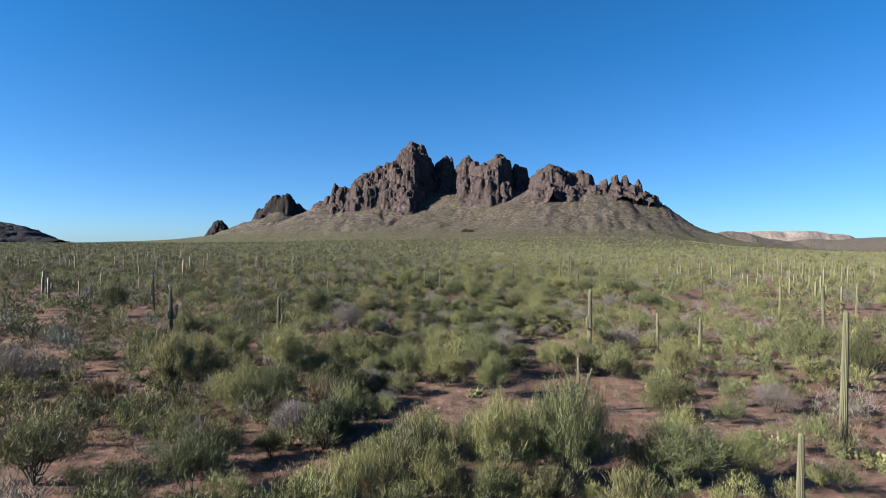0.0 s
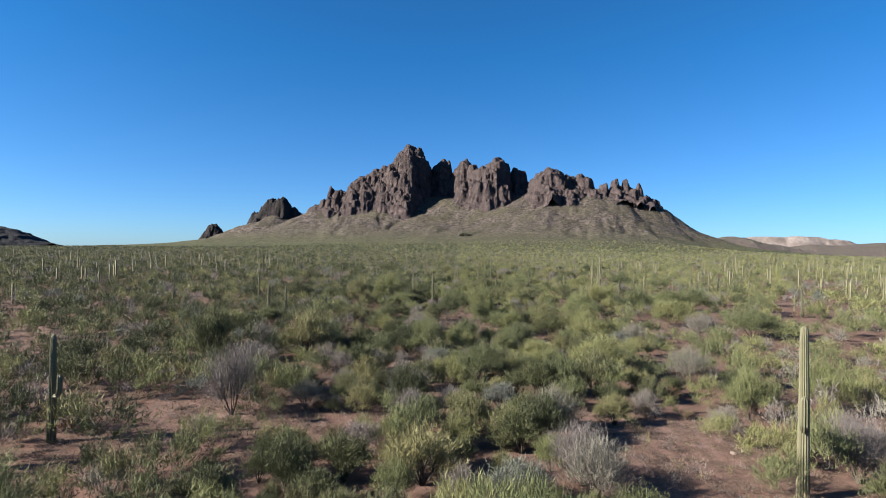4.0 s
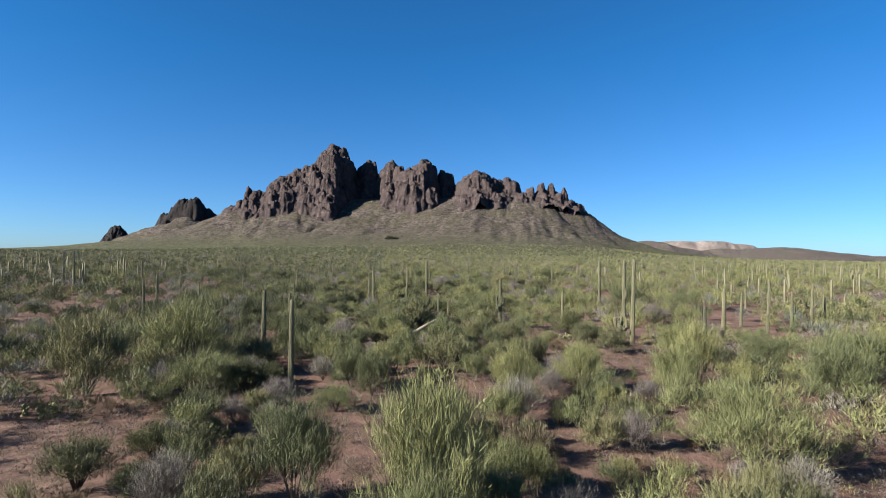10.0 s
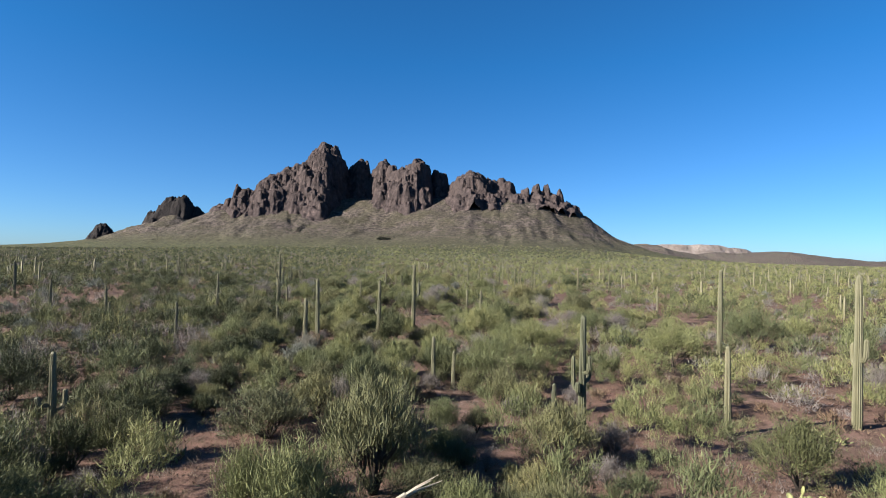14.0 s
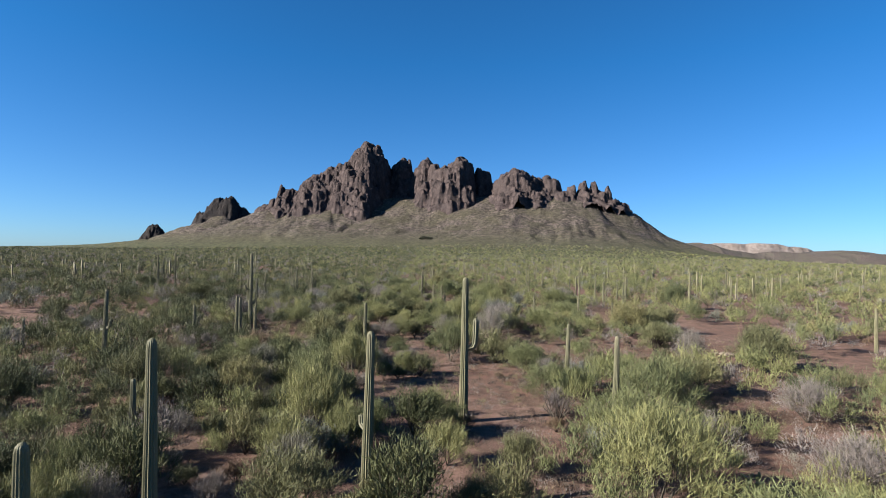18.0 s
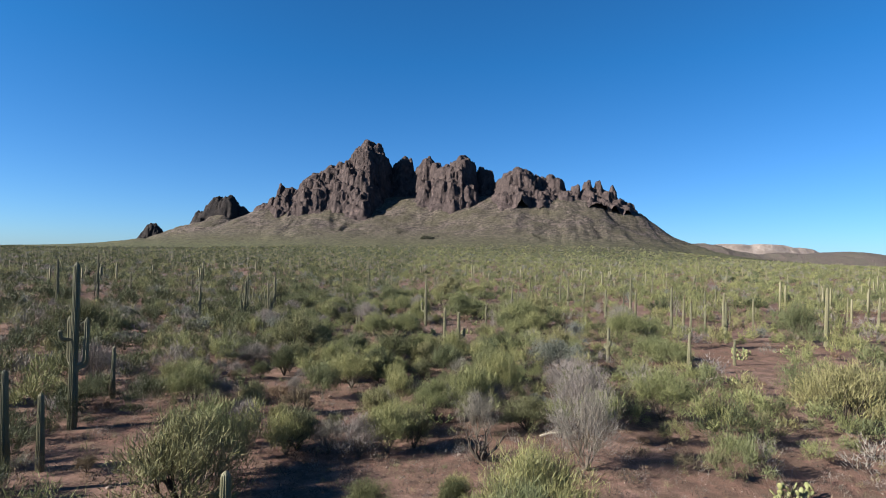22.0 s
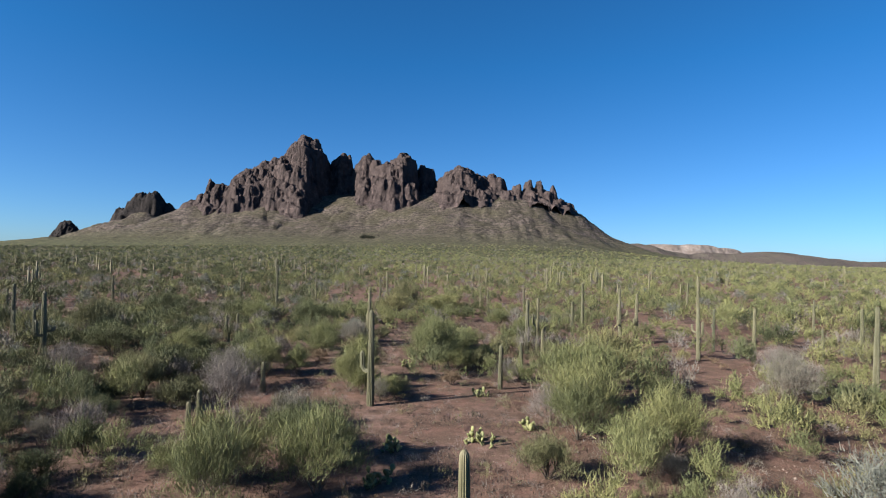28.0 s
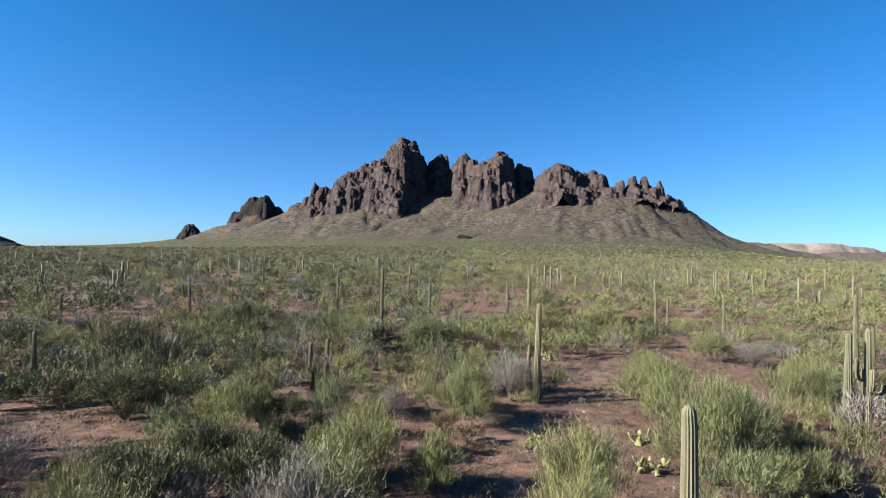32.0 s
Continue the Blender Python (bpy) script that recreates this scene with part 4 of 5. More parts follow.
SHRUBS_C = [
    ("palo_verde", 3.2, 102.7, 1.48, 1.05), ("creosote_bush", -13.2, 104.5, 0.99, 0.96), ("creosote_bush", -4.9, 104.9, 1.67, 1.06), ("gray_shrub", -24.3, 106.9, 1.16, 1.01),
    ("palo_verde", 5.4, 107.8, 0.96, 1.03), ("palo_verde", 2.4, 108.6, 1.04, 0.98), ("palo_verde", -5.7, 110.2, 0.90, 1.08), ("creosote_bush", 20.7, 111.8, 1.47, 1.10),
    ("creosote_bush", -19.6, 112.1, 1.44, 1.20), ("palo_verde", 14.6, 112.9, 1.24, 0.83), ("palo_verde", -32.2, 114.0, 1.49, 0.72), ("mesquite", 10.2, 117.2, 1.31, 0.87),
    ("gray_shrub", 30.5, 118.7, 1.95, 1.00), ("palo_verde", -11.7, 120.2, 0.73, 1.05), ("palo_verde", 38.8, 121.9, 1.99, 0.60), ("creosote_bush", 7.5, 123.0, 2.00, 0.87),
    ("palo_verde", 4.3, 124.5, 1.02, 1.11), ("creosote_bush", -7.1, 124.6, 1.29, 0.79), ("palo_verde", -30.3, 125.4, 1.05, 0.85), ("palo_verde", -15.4, 126.1, 0.99, 0.90),
    ("palo_verde", 1.4, 126.3, 0.87, 1.05), ("palo_verde", 17.0, 126.3, 1.36, 0.80), ("palo_verde", 12.3, 128.1, 1.43, 0.87), ("creosote_bush", -5.6, 130.0, 1.09, 1.22),
]
SHRUBS_D = [
    ("palo_verde", 1.7, 130.5, 1.22, 1.50), ("palo_verde", 31.9, 132.5, 2.00, 0.62), ("mesquite", -20.6, 132.6, 0.85, 1.15), ("creosote_bush", -3.6, 133.9, 1.71, 1.04),
    ("bursage", -12.7, 135.5, 1.59, 1.50), ("palo_verde", 18.1, 136.6, 1.52, 0.90), ("bursage", 7.1, 138.6, 1.45, 1.50), ("palo_verde", 31.2, 147.1, 1.43, 1.04),
    ("creosote_bush", -3.2, 147.4, 1.15, 0.76), ("palo_verde", 14.4, 147.5, 1.20, 1.03), ("palo_verde", 8.8, 148.5, 1.16, 1.01), ("palo_verde", 27.9, 151.2, 0.61, 1.20),
    ("palo_verde", 22.7, 151.5, 1.15, 1.35), ("palo_verde", -12.9, 152.7, 1.37, 0.74), ("palo_verde", -1.0, 152.8, 0.78, 1.24), ("creosote_bush", -21.5, 153.8, 2.00, 1.16),
    ("palo_verde", 44.0, 155.1, 1.94, 0.72), ("palo_verde", 7.3, 156.9, 0.68, 1.05), ("palo_verde", 16.9, 158.9, 0.99, 0.90), ("creosote_bush", -11.4, 159.5, 1.09, 0.92),
    ("palo_verde", -16.4, 159.8, 2.00, 0.96), ("palo_verde", 34.8, 160.2, 1.16, 0.83), ("mesquite", 11.7, 161.2, 0.99, 1.00), ("palo_verde", -6.3, 161.9, 1.09, 0.94),
]
SHRUBS_E = [
    ("creosote_bush", -37.1, 163.7, 2.00, 0.98), ("palo_verde", -22.5, 165.7, 1.95, 0.61), ("palo_verde", 30.5, 167.4, 1.25, 0.90), ("creosote_bush", 24.5, 170.0, 1.09, 1.06),
    ("bursage", 18.3, 170.4, 1.30, 1.09), ("palo_verde", 7.0, 171.6, 0.96, 0.96), ("creosote_bush", 13.3, 171.9, 1.65, 1.18), ("creosote_bush", -2.1, 172.8, 1.67, 0.81),
    ("bursage", -11.5, 173.3, 1.87, 0.87), ("creosote_bush", 22.9, 173.7, 1.24, 0.96), ("mesquite", -16.8, 179.9, 0.99, 0.90), ("creosote_bush", -9.5, 180.6, 1.29, 1.13),
    ("mesquite", 23.4, 181.8, 1.11, 0.96), ("creosote_bush", 3.8, 182.5, 1.72, 1.19), ("creosote_bush", 13.0, 184.9, 1.33, 0.96), ("gray_shrub", -8.3, 185.5, 1.28, 1.08),
    ("creosote_bush", -1.9, 188.4, 1.86, 0.99), ("gray_shrub", 41.8, 196.0, 2.00, 0.86), ("mesquite", -21.0, 198.9, 1.36, 0.81), ("palo_verde", 13.5, 203.1, 1.90, 0.63),
    ("palo_verde", 32.7, 210.5, 1.76, 0.68), ("creosote_bush", 5.3, 215.4, 0.68, 0.86), ("bursage", -2.9, 215.8, 1.58, 1.43), ("palo_verde", 20.0, 216.2, 1.85, 0.60),
]
SHRUBS_F = [
    ("creosote_bush", 8.1, 216.6, 0.86, 1.32), ("palo_verde", 47.9, 220.3, 2.00, 0.70), ("bursage", -11.1, 221.4, 1.78, 1.08), ("palo_verde", -7.6, 221.5, 0.86, 1.04),
    ("bursage", -0.0, 222.6, 2.00, 1.15), ("palo_verde", 16.0, 225.1, 1.51, 0.88), ("gray_shrub", 25.0, 225.4, 1.86, 0.83), ("gray_shrub", 33.7, 226.9, 1.34, 1.00),
    ("palo_verde", 6.8, 234.7, 0.77, 1.01), ("mesquite", -19.0, 235.2, 1.55, 0.79), ("palo_verde", 20.8, 236.6, 1.69, 0.77), ("palo_verde", -1.2, 238.0, 0.98, 1.35),
    ("palo_verde", 40.6, 240.6, 1.33, 0.68), ("creosote_bush", -6.8, 240.7, 1.38, 0.93), ("creosote_bush", -14.4, 242.2, 1.61, 0.99), ("palo_verde", 16.1, 242.3, 1.37, 0.88),
    ("creosote_bush", 26.7, 244.7, 1.98, 0.66), ("palo_verde", 0.0, 246.8, 1.16, 1.17), ("palo_verde", -8.8, 247.7, 1.18, 1.17), ("creosote_bush", 14.2, 251.5, 1.81, 1.08),
    ("creosote_bush", 38.4, 254.4, 1.84, 0.96), ("bursage", -18.3, 254.6, 2.00, 1.17), ("gray_shrub", 32.0, 255.7, 1.14, 1.44), ("creosote_bush", -1.7, 256.1, 1.14, 0.90),
]
SHRUBS_G = [
    ("creosote_bush", 13.0, 257.1, 1.51, 0.86), ("bursage", -10.7, 257.1, 2.00, 1.32), ("palo_verde", 8.5, 257.6, 1.20, 1.01), ("mesquite", 2.7, 264.0, 0.56, 0.94),
    ("creosote_bush", 32.1, 264.1, 1.35, 1.03), ("creosote_bush", -5.6, 264.7, 1.81, 0.91), ("gray_shrub", 14.0, 269.8, 1.33, 1.50), ("gray_shrub", 8.5, 275.1, 0.88, 1.50),
    ("palo_verde", 3.3, 275.5, 1.00, 0.60), ("creosote_bush", 11.9, 276.4, 1.17, 0.77), ("gray_shrub", 15.6, 276.5, 1.49, 1.14), ("creosote_bush", 33.7, 276.6, 2.00, 0.95),
    ("palo_verde", 21.5, 278.9, 1.41, 0.97), ("creosote_bush", 39.0, 279.7, 1.74, 0.96), ("palo_verde", -11.8, 281.0, 1.04, 0.90), ("palo_verde", 10.9, 282.0, 0.88, 1.47),
    ("palo_verde", -2.8, 283.4, 0.83, 0.98), ("gray_shrub", 16.5, 284.1, 2.00, 0.88), ("creosote_bush", 0.0, 285.7, 1.75, 1.02), ("gray_shrub", -22.4, 287.0, 1.26, 1.08),
    ("silver_shrub", 18.3, 293.5, 1.84, 0.78), ("gray_shrub", -3.4, 295.9, 0.84, 1.31), ("palo_verde", 12.3, 296.4, 1.07, 1.01), ("mesquite", 8.3, 296.9, 0.82, 1.15),
]
SHRUBS_H = [
    ("mesquite", 1.4, 297.6, 1.38, 1.02), ("palo_verde", 31.1, 298.3, 1.16, 0.72), ("creosote_bush", -8.9, 302.1, 2.00, 0.92), ("creosote_bush", 20.3, 302.7, 1.38, 1.00),
    ("creosote_bush", 5.6, 304.0, 1.13, 0.79), ("mesquite", -38.1, 311.6, 2.00, 0.78), ("palo_verde", 31.5, 313.2, 1.53, 0.87), ("palo_verde", -1.3, 313.5, 0.99, 1.08),
    ("palo_verde", 2.7, 315.1, 1.04, 1.08), ("palo_verde", 17.5, 315.4, 1.10, 0.78), ("palo_verde", 13.8, 315.7, 0.69, 1.01), ("palo_verde", -3.7, 317.0, 0.94, 0.88),
    ("palo_verde", 58.5, 319.1, 1.58, 1.01), ("gray_shrub", -17.0, 319.5, 0.95, 1.50), ("palo_verde", 0.8, 320.4, 1.08, 0.64), ("palo_verde", -16.1, 320.5, 0.61, 1.13),
    ("palo_verde", 16.8, 321.2, 1.10, 0.90), ("mesquite", -13.6, 322.2, 0.80, 1.12), ("palo_verde", 38.3, 324.3, 1.08, 0.62), ("palo_verde", -10.6, 325.7, 0.51, 1.05),
    ("gray_shrub", -3.9, 326.6, 1.31, 1.21), ("gray_shrub", 35.3, 327.3, 1.25, 1.31), ("bursage", -32.4, 330.0, 2.00, 1.04), ("mesquite", -10.2, 330.3, 0.83, 1.04),
]
SHRUBS_I = [
    ("palo_verde", 6.8, 330.8, 0.65, 0.79), ("palo_verde", 4.2, 331.7, 0.81, 1.35), ("creosote_bush", 23.6, 332.9, 2.00, 0.99), ("gray_shrub", -6.0, 334.1, 1.52, 0.89),
    ("creosote_bush", -31.6, 334.1, 1.39, 0.84), ("creosote_bush", -12.4, 334.3, 0.92, 1.26), ("gray_shrub", -18.0, 337.2, 1.22, 0.92), ("palo_verde", -3.8, 338.9, 0.74, 1.35),
    ("creosote_bush", -14.2, 339.1, 1.09, 0.68), ("gray_shrub", -6.3, 340.3, 0.74, 1.31), ("palo_verde", 14.4, 340.4, 0.76, 0.99), ("palo_verde", -10.8, 340.6, 0.74, 0.97),
    ("palo_verde", 13.9, 344.9, 0.91, 0.99), ("palo_verde", -11.7, 345.2, 1.03, 0.90), ("palo_verde", 1.1, 346.1, 0.77, 1.07), ("mesquite", -19.2, 348.1, 1.01, 1.00),
    ("palo_verde", 11.4, 348.1, 0.88, 1.14), ("mesquite", -65.9, 349.9, 1.86, 0.69), ("palo_verde", -8.0, 350.4, 0.52, 1.16), ("creosote_bush", -13.2, 351.1, 1.17, 0.84),
    ("mesquite", -22.9, 352.2, 1.27, 0.68), ("palo_verde", 22.5, 353.7, 1.11, 0.77), ("gray_shrub", 3.4, 354.4, 1.16, 0.98), ("creosote_bush", -25.7, 359.0, 2.00, 0.90),
]
SHRUBS_J = [
    ("creosote_bush", -33.7, 362.9, 1.72, 0.66), ("gray_shrub", 26.5, 368.8, 1.72, 0.60), ("palo_verde", -3.0, 370.1, 1.52, 0.73), ("palo_verde", 24.0, 371.2, 1.17, 0.68),
    ("palo_verde", -10.4, 372.6, 1.22, 0.85), ("palo_verde", -12.4, 379.2, 1.52, 0.61), ("creosote_bush", 9.5, 383.0, 2.00, 0.80), ("palo_verde", -27.3, 386.0, 1.69, 0.61),
    ("palo_verde", 18.4, 389.9, 1.83, 0.61), ("creosote_bush", 12.3, 399.8, 2.00, 1.06),
]
# more shrubs along the flight line
NEAR_A = [
    ("creosote_bush", -17.7, 44.8, 1.01, 1.07), ("palo_verde", -15.4, 46.1, 0.89, 1.14), ("bursage", -10.1, 52.0, 1.78, 1.08), ("palo_verde", 2.1, 57.9, 1.27, 1.07),
    ("creosote_bush", -31.1, 58.6, 1.69, 0.92), ("palo_verde", 15.7, 58.7, 0.96, 0.75), ("palo_verde", -8.0, 60.7, 1.03, 0.55), ("palo_verde", -20.0, 61.9, 1.73, 0.67),
    ("palo_verde", 10.2, 62.0, 1.05, 0.87), ("palo_verde", 2.3, 63.2, 1.04, 0.55), ("palo_verde", -21.3, 63.6, 1.42, 0.55), ("palo_verde", 24.0, 65.0, 1.08, 0.90),
    ("gray_shrub", -13.0, 65.1, 0.83, 0.59), ("creosote_bush", -3.0, 70.5, 1.43, 0.81), ("gray_shrub", 21.4, 76.2, 1.30, 0.73), ("gray_shrub", 4.7, 77.8, 1.12, 1.08),
    ("palo_verde", 19.0, 82.6, 0.90, 1.19), ("palo_verde", 26.2, 85.5, 1.06, 1.12), ("creosote_bush", 9.8, 88.6, 1.30, 1.10), ("gray_shrub", -20.7, 95.0, 2.00, 0.78),
    ("palo_verde", 3.4, 102.3, 0.86, 1.11), ("palo_verde", 7.6, 102.9, 0.94, 0.63), ("mesquite", -12.6, 103.6, 0.57, 0.81), ("palo_verde", -4.5, 103.9, 0.79, 1.50),
    ("palo_verde", -16.7, 104.7, 1.54, 0.58),
]
NEAR_B = [
    ("palo_verde", 1.9, 109.5, 0.74, 1.02), ("gray_shrub", 19.8, 112.1, 1.17, 0.98), ("palo_verde", 15.1, 117.4, 1.19, 0.98), ("palo_verde", 15.6, 124.8, 0.94, 1.12),
    ("creosote_bush", 6.9, 124.8, 1.30, 1.03), ("gray_shrub", 0.0, 125.2, 0.56, 0.83), ("palo_verde", -14.0, 125.2, 0.81, 0.68), ("creosote_bush", 4.4, 125.7, 0.76, 1.19),
    ("creosote_bush", 11.0, 127.2, 1.29, 1.12), ("palo_verde", 1.4, 127.5, 0.81, 1.50), ("palo_verde", -13.2, 129.5, 0.83, 1.02), ("creosote_bush", -17.8, 130.0, 1.80, 0.71),
    ("creosote_bush", -6.1, 133.9, 0.97, 1.10), ("palo_verde", -3.5, 134.1, 1.06, 1.25), ("creosote_bush", -13.1, 136.5, 1.02, 0.97), ("palo_verde", 14.9, 147.7, 0.65, 1.35),
    ("palo_verde", -3.2, 148.5, 0.89, 0.55), ("palo_verde", 8.7, 148.5, 1.05, 1.26), ("palo_verde", 21.4, 150.4, 1.05, 1.21), ("palo_verde", 26.6, 150.6, 0.81, 1.13),
    ("palo_verde", 15.2, 153.0, 0.84, 1.25), ("palo_verde", 25.0, 154.3, 1.27, 1.21), ("palo_verde", 38.9, 154.5, 1.80, 0.75), ("palo_verde", -2.6, 154.7, 0.99, 1.05),
    ("palo_verde", -13.9, 155.4, 1.49, 0.56),
]
NEAR_C = [
    ("palo_verde", -0.8, 155.8, 0.95, 1.05), ("creosote_bush", 5.4, 160.4, 1.71, 0.90), ("creosote_bush", -11.1, 160.8, 1.26, 1.01), ("mesquite", -25.6, 161.9, 1.29, 0.78),
    ("palo_verde", -6.3, 163.9, 1.59, 0.67), ("palo_verde", 18.0, 172.6, 0.75, 0.80), ("palo_verde", 7.0, 172.7, 0.89, 0.95), ("palo_verde", -3.0, 173.6, 1.17, 0.67),
    ("creosote_bush", 13.9, 173.9, 1.30, 0.94), ("palo_verde", 24.1, 176.6, 1.08, 0.71), ("creosote_bush", 10.4, 176.8, 0.90, 1.22), ("palo_verde", -9.4, 180.0, 1.15, 0.59),
    ("creosote_bush", 5.8, 181.2, 1.20, 0.66), ("mesquite", -8.8, 186.6, 0.76, 1.30), ("creosote_bush", -2.3, 190.3, 1.84, 0.62), ("creosote_bush", 6.3, 217.7, 1.13, 0.55),
    ("palo_verde", 19.2, 218.3, 1.77, 0.55), ("creosote_bush", -9.3, 219.8, 0.81, 1.50), ("creosote_bush", 0.6, 224.0, 1.39, 0.77), ("palo_verde", -9.8, 226.3, 0.70, 1.02),
    ("palo_verde", 30.6, 227.1, 1.22, 0.90), ("palo_verde", 17.2, 232.1, 1.46, 0.69), ("mesquite", -19.9, 236.6, 1.06, 1.06), ("gray_shrub", 31.4, 237.8, 1.79, 0.76),
    ("palo_verde", 15.7, 243.2, 1.29, 0.61),
]
NEAR_D = [
    ("mesquite", -4.6, 247.7, 0.73, 0.58), ("palo_verde", -10.5, 248.5, 1.01, 0.66), ("palo_verde", 23.6, 249.2, 1.13, 0.55), ("palo_verde", 14.8, 251.4, 1.08, 0.81),
    ("palo_verde", -10.5, 252.9, 0.97, 0.87), ("creosote_bush", -0.3, 253.4, 1.36, 0.85), ("palo_verde", 3.3, 259.4, 0.61, 0.80), ("palo_verde", 9.6, 262.0, 1.36, 0.83),
    ("palo_verde", -5.7, 267.6, 1.33, 0.89), ("palo_verde", 34.5, 268.2, 1.28, 0.65), ("bursage", -3.6, 278.8, 1.26, 1.45), ("palo_verde", 22.0, 279.0, 1.43, 0.73),
    ("gray_shrub", 16.8, 281.8, 1.34, 1.09), ("mesquite", 37.7, 283.5, 1.49, 0.69), ("palo_verde", -14.6, 286.4, 1.15, 0.61), ("palo_verde", -1.1, 287.5, 1.44, 0.63),
    ("palo_verde", 10.9, 290.2, 1.02, 0.93), ("silver_shrub", 17.7, 294.4, 1.61, 0.69), ("gray_shrub", -2.9, 295.3, 0.80, 1.15), ("mesquite", 8.0, 295.6, 0.74, 1.00),
    ("palo_verde", 11.0, 296.2, 0.93, 1.03), ("mesquite", 2.1, 297.6, 1.25, 0.89), ("palo_verde", 31.5, 302.7, 1.34, 0.61), ("palo_verde", 33.6, 303.0, 1.17, 0.55),
    ("palo_verde", -7.7, 304.4, 1.36, 0.85),
]
NEAR_E = [
    ("palo_verde", 22.0, 306.6, 1.03, 0.58), ("palo_verde", 17.8, 315.8, 0.89, 0.95), ("creosote_bush", 13.3, 316.0, 0.98, 0.87), ("palo_verde", -1.5, 316.9, 1.08, 0.93),
    ("palo_verde", -3.3, 316.9, 0.89, 0.71), ("palo_verde", 20.4, 317.7, 1.18, 0.93), ("palo_verde", 2.6, 318.6, 1.03, 0.90), ("gray_shrub", -18.4, 321.7, 1.01, 1.08),
    ("palo_verde", 18.0, 323.1, 1.42, 0.85), ("mesquite", -15.2, 323.1, 0.76, 0.94), ("palo_verde", 19.9, 327.6, 1.86, 0.76), ("gray_shrub", -3.9, 327.8, 1.17, 1.17),
    ("gray_shrub", 38.0, 331.9, 1.35, 0.99), ("creosote_bush", -10.7, 332.2, 1.10, 1.12), ("palo_verde", 3.6, 333.3, 0.82, 1.13), ("gray_shrub", -5.2, 333.9, 1.46, 0.92),
    ("palo_verde", 4.4, 336.8, 0.93, 1.19), ("palo_verde", -4.3, 339.3, 1.14, 0.80), ("palo_verde", 12.4, 340.3, 1.05, 0.63), ("mesquite", -5.0, 340.7, 0.62, 0.88),
    ("palo_verde", 10.9, 341.3, 1.26, 1.08), ("palo_verde", -10.6, 341.9, 0.65, 1.00), ("palo_verde", 15.2, 342.6, 0.79, 0.75), ("palo_verde", -4.2, 342.8, 0.82, 1.04),
    ("palo_verde", 0.8, 348.1, 0.84, 0.94),
]
NEAR_F = [
    ("palo_verde", 14.9, 349.0, 1.19, 0.70), ("palo_verde", 0.2, 349.7, 0.91, 1.05), ("palo_verde", 12.2, 352.5, 1.43, 0.75), ("palo_verde", -22.3, 354.2, 1.02, 0.75),
    ("palo_verde", 23.8, 356.5, 0.96, 0.94), ("silver_shrub", 3.3, 357.0, 0.75, 1.28),
]
NEAR = NEAR_A + NEAR_B + NEAR_C + NEAR_D + NEAR_E + NEAR_F
PLACED = NEAR + [p for p in SHRUBS_A + SHRUBS_B + SHRUBS_C + SHRUBS_D + SHRUBS_E + SHRUBS_F + SHRUBS_G + SHRUBS_H + SHRUBS_I + SHRUBS_J
                 if all(math.hypot(p[1] - q[1], p[2] - q[2]) > 2.2 for q in NEAR)
                 and all(math.hypot((p[1] - c[0]) / c[2], (p[2] - c[1]) / c[3]) > 0.8 for c in CLEAR_G + CLEAR_F)]

rng = np.random.default_rng(77)
rnd = random.Random(9)
taken = [(x, y, s) for x, y, s in [(p[1], p[2], p[3] * KINDS[p[0]][0] * 0.33) for p in PLACED]]
for kind, x, y, size, tall in PLACED:
    add_shrub(kind, x, y, size, rnd, tall)
counts = {kind: sum(1 for p in PLACED if p[0] == kind) for kind in KINDS}
taken_xy = np.array([(x, y) for x, y, s in taken] or [(1e6, 1e6)])
taken_r = np.array([s for x, y, s in taken] or [0.0])


def scatter(x0, x1, y0, y1, cell, open_at):
    """Jittered places on a plan, fewer on bare soil."""
    nx, ny = int((x1 - x0) / cell), int((y1 - y0) / cell)
    gx, gy = np.meshgrid(np.arange(nx), np.arange(ny))
    x = x0 + (gx.ravel() + rng.uniform(0, 1, nx * ny)) * cell
    y = y0 + (gy.ravel() + rng.uniform(0, 1, nx * ny)) * cell
    return x, y, openness(x, y) < open_at + np.where(x < -6, 0.05, -0.03) + rng.uniform(-0.06, 0.06, nx * ny)


def off_path(x, y):
    """Metres from the strip of plain that the camera looks down on."""
    return np.hypot(x - np.interp(y, [0, 150, 340], [0, 3, 3]), y - np.clip(y, 24, 340))


ORDER = ["palo_verde", "creosote_bush", "mesquite", "gray_shrub", "silver_shrub", "bursage"]
CHANCE_EAST = [0.36, 0.24, 0.05, 0.13, 0.02, 0.20]
# more dark mesquite westward, partly standing in for shaded sides seen there
CHANCE_WEST = [0.12, 0.24, 0.31, 0.14, 0.03, 0.16]
pools = {kind: [[], [], [], [], []] for kind in ORDER}


def spread(x, y, size_lo, size_hi):
    sorts = np.where(x > -7, rng.choice(6, len(x), p=CHANCE_EAST), rng.choice(6, len(x), p=CHANCE_WEST))
    sizes, offs = rng.uniform(size_lo, size_hi, len(x)) * rng.uniform(0.85, 1.15, len(x)), off_path(x, y)
    for px, py, sort, size, d in sorted(zip(x, y, sorts, sizes, offs), key=lambda p: p[4]):
        kind = ORDER[sort]
        if d < 26 and np.any(np.hypot(taken_xy[:, 0] - px, taken_xy[:, 1] - py) < taken_r):
            continue
        if d < 16 and counts[kind] < 300:
            counts[kind] += 1
            add_shrub(kind, px, py, size, rnd, rng.uniform(0.85, 1.15), False)
        else:
            pools[kind][0 if d < 22 else 1 if d < 64 else 2 if d < 200 else 3 if py < 1150 else 4].append((px, py, size))


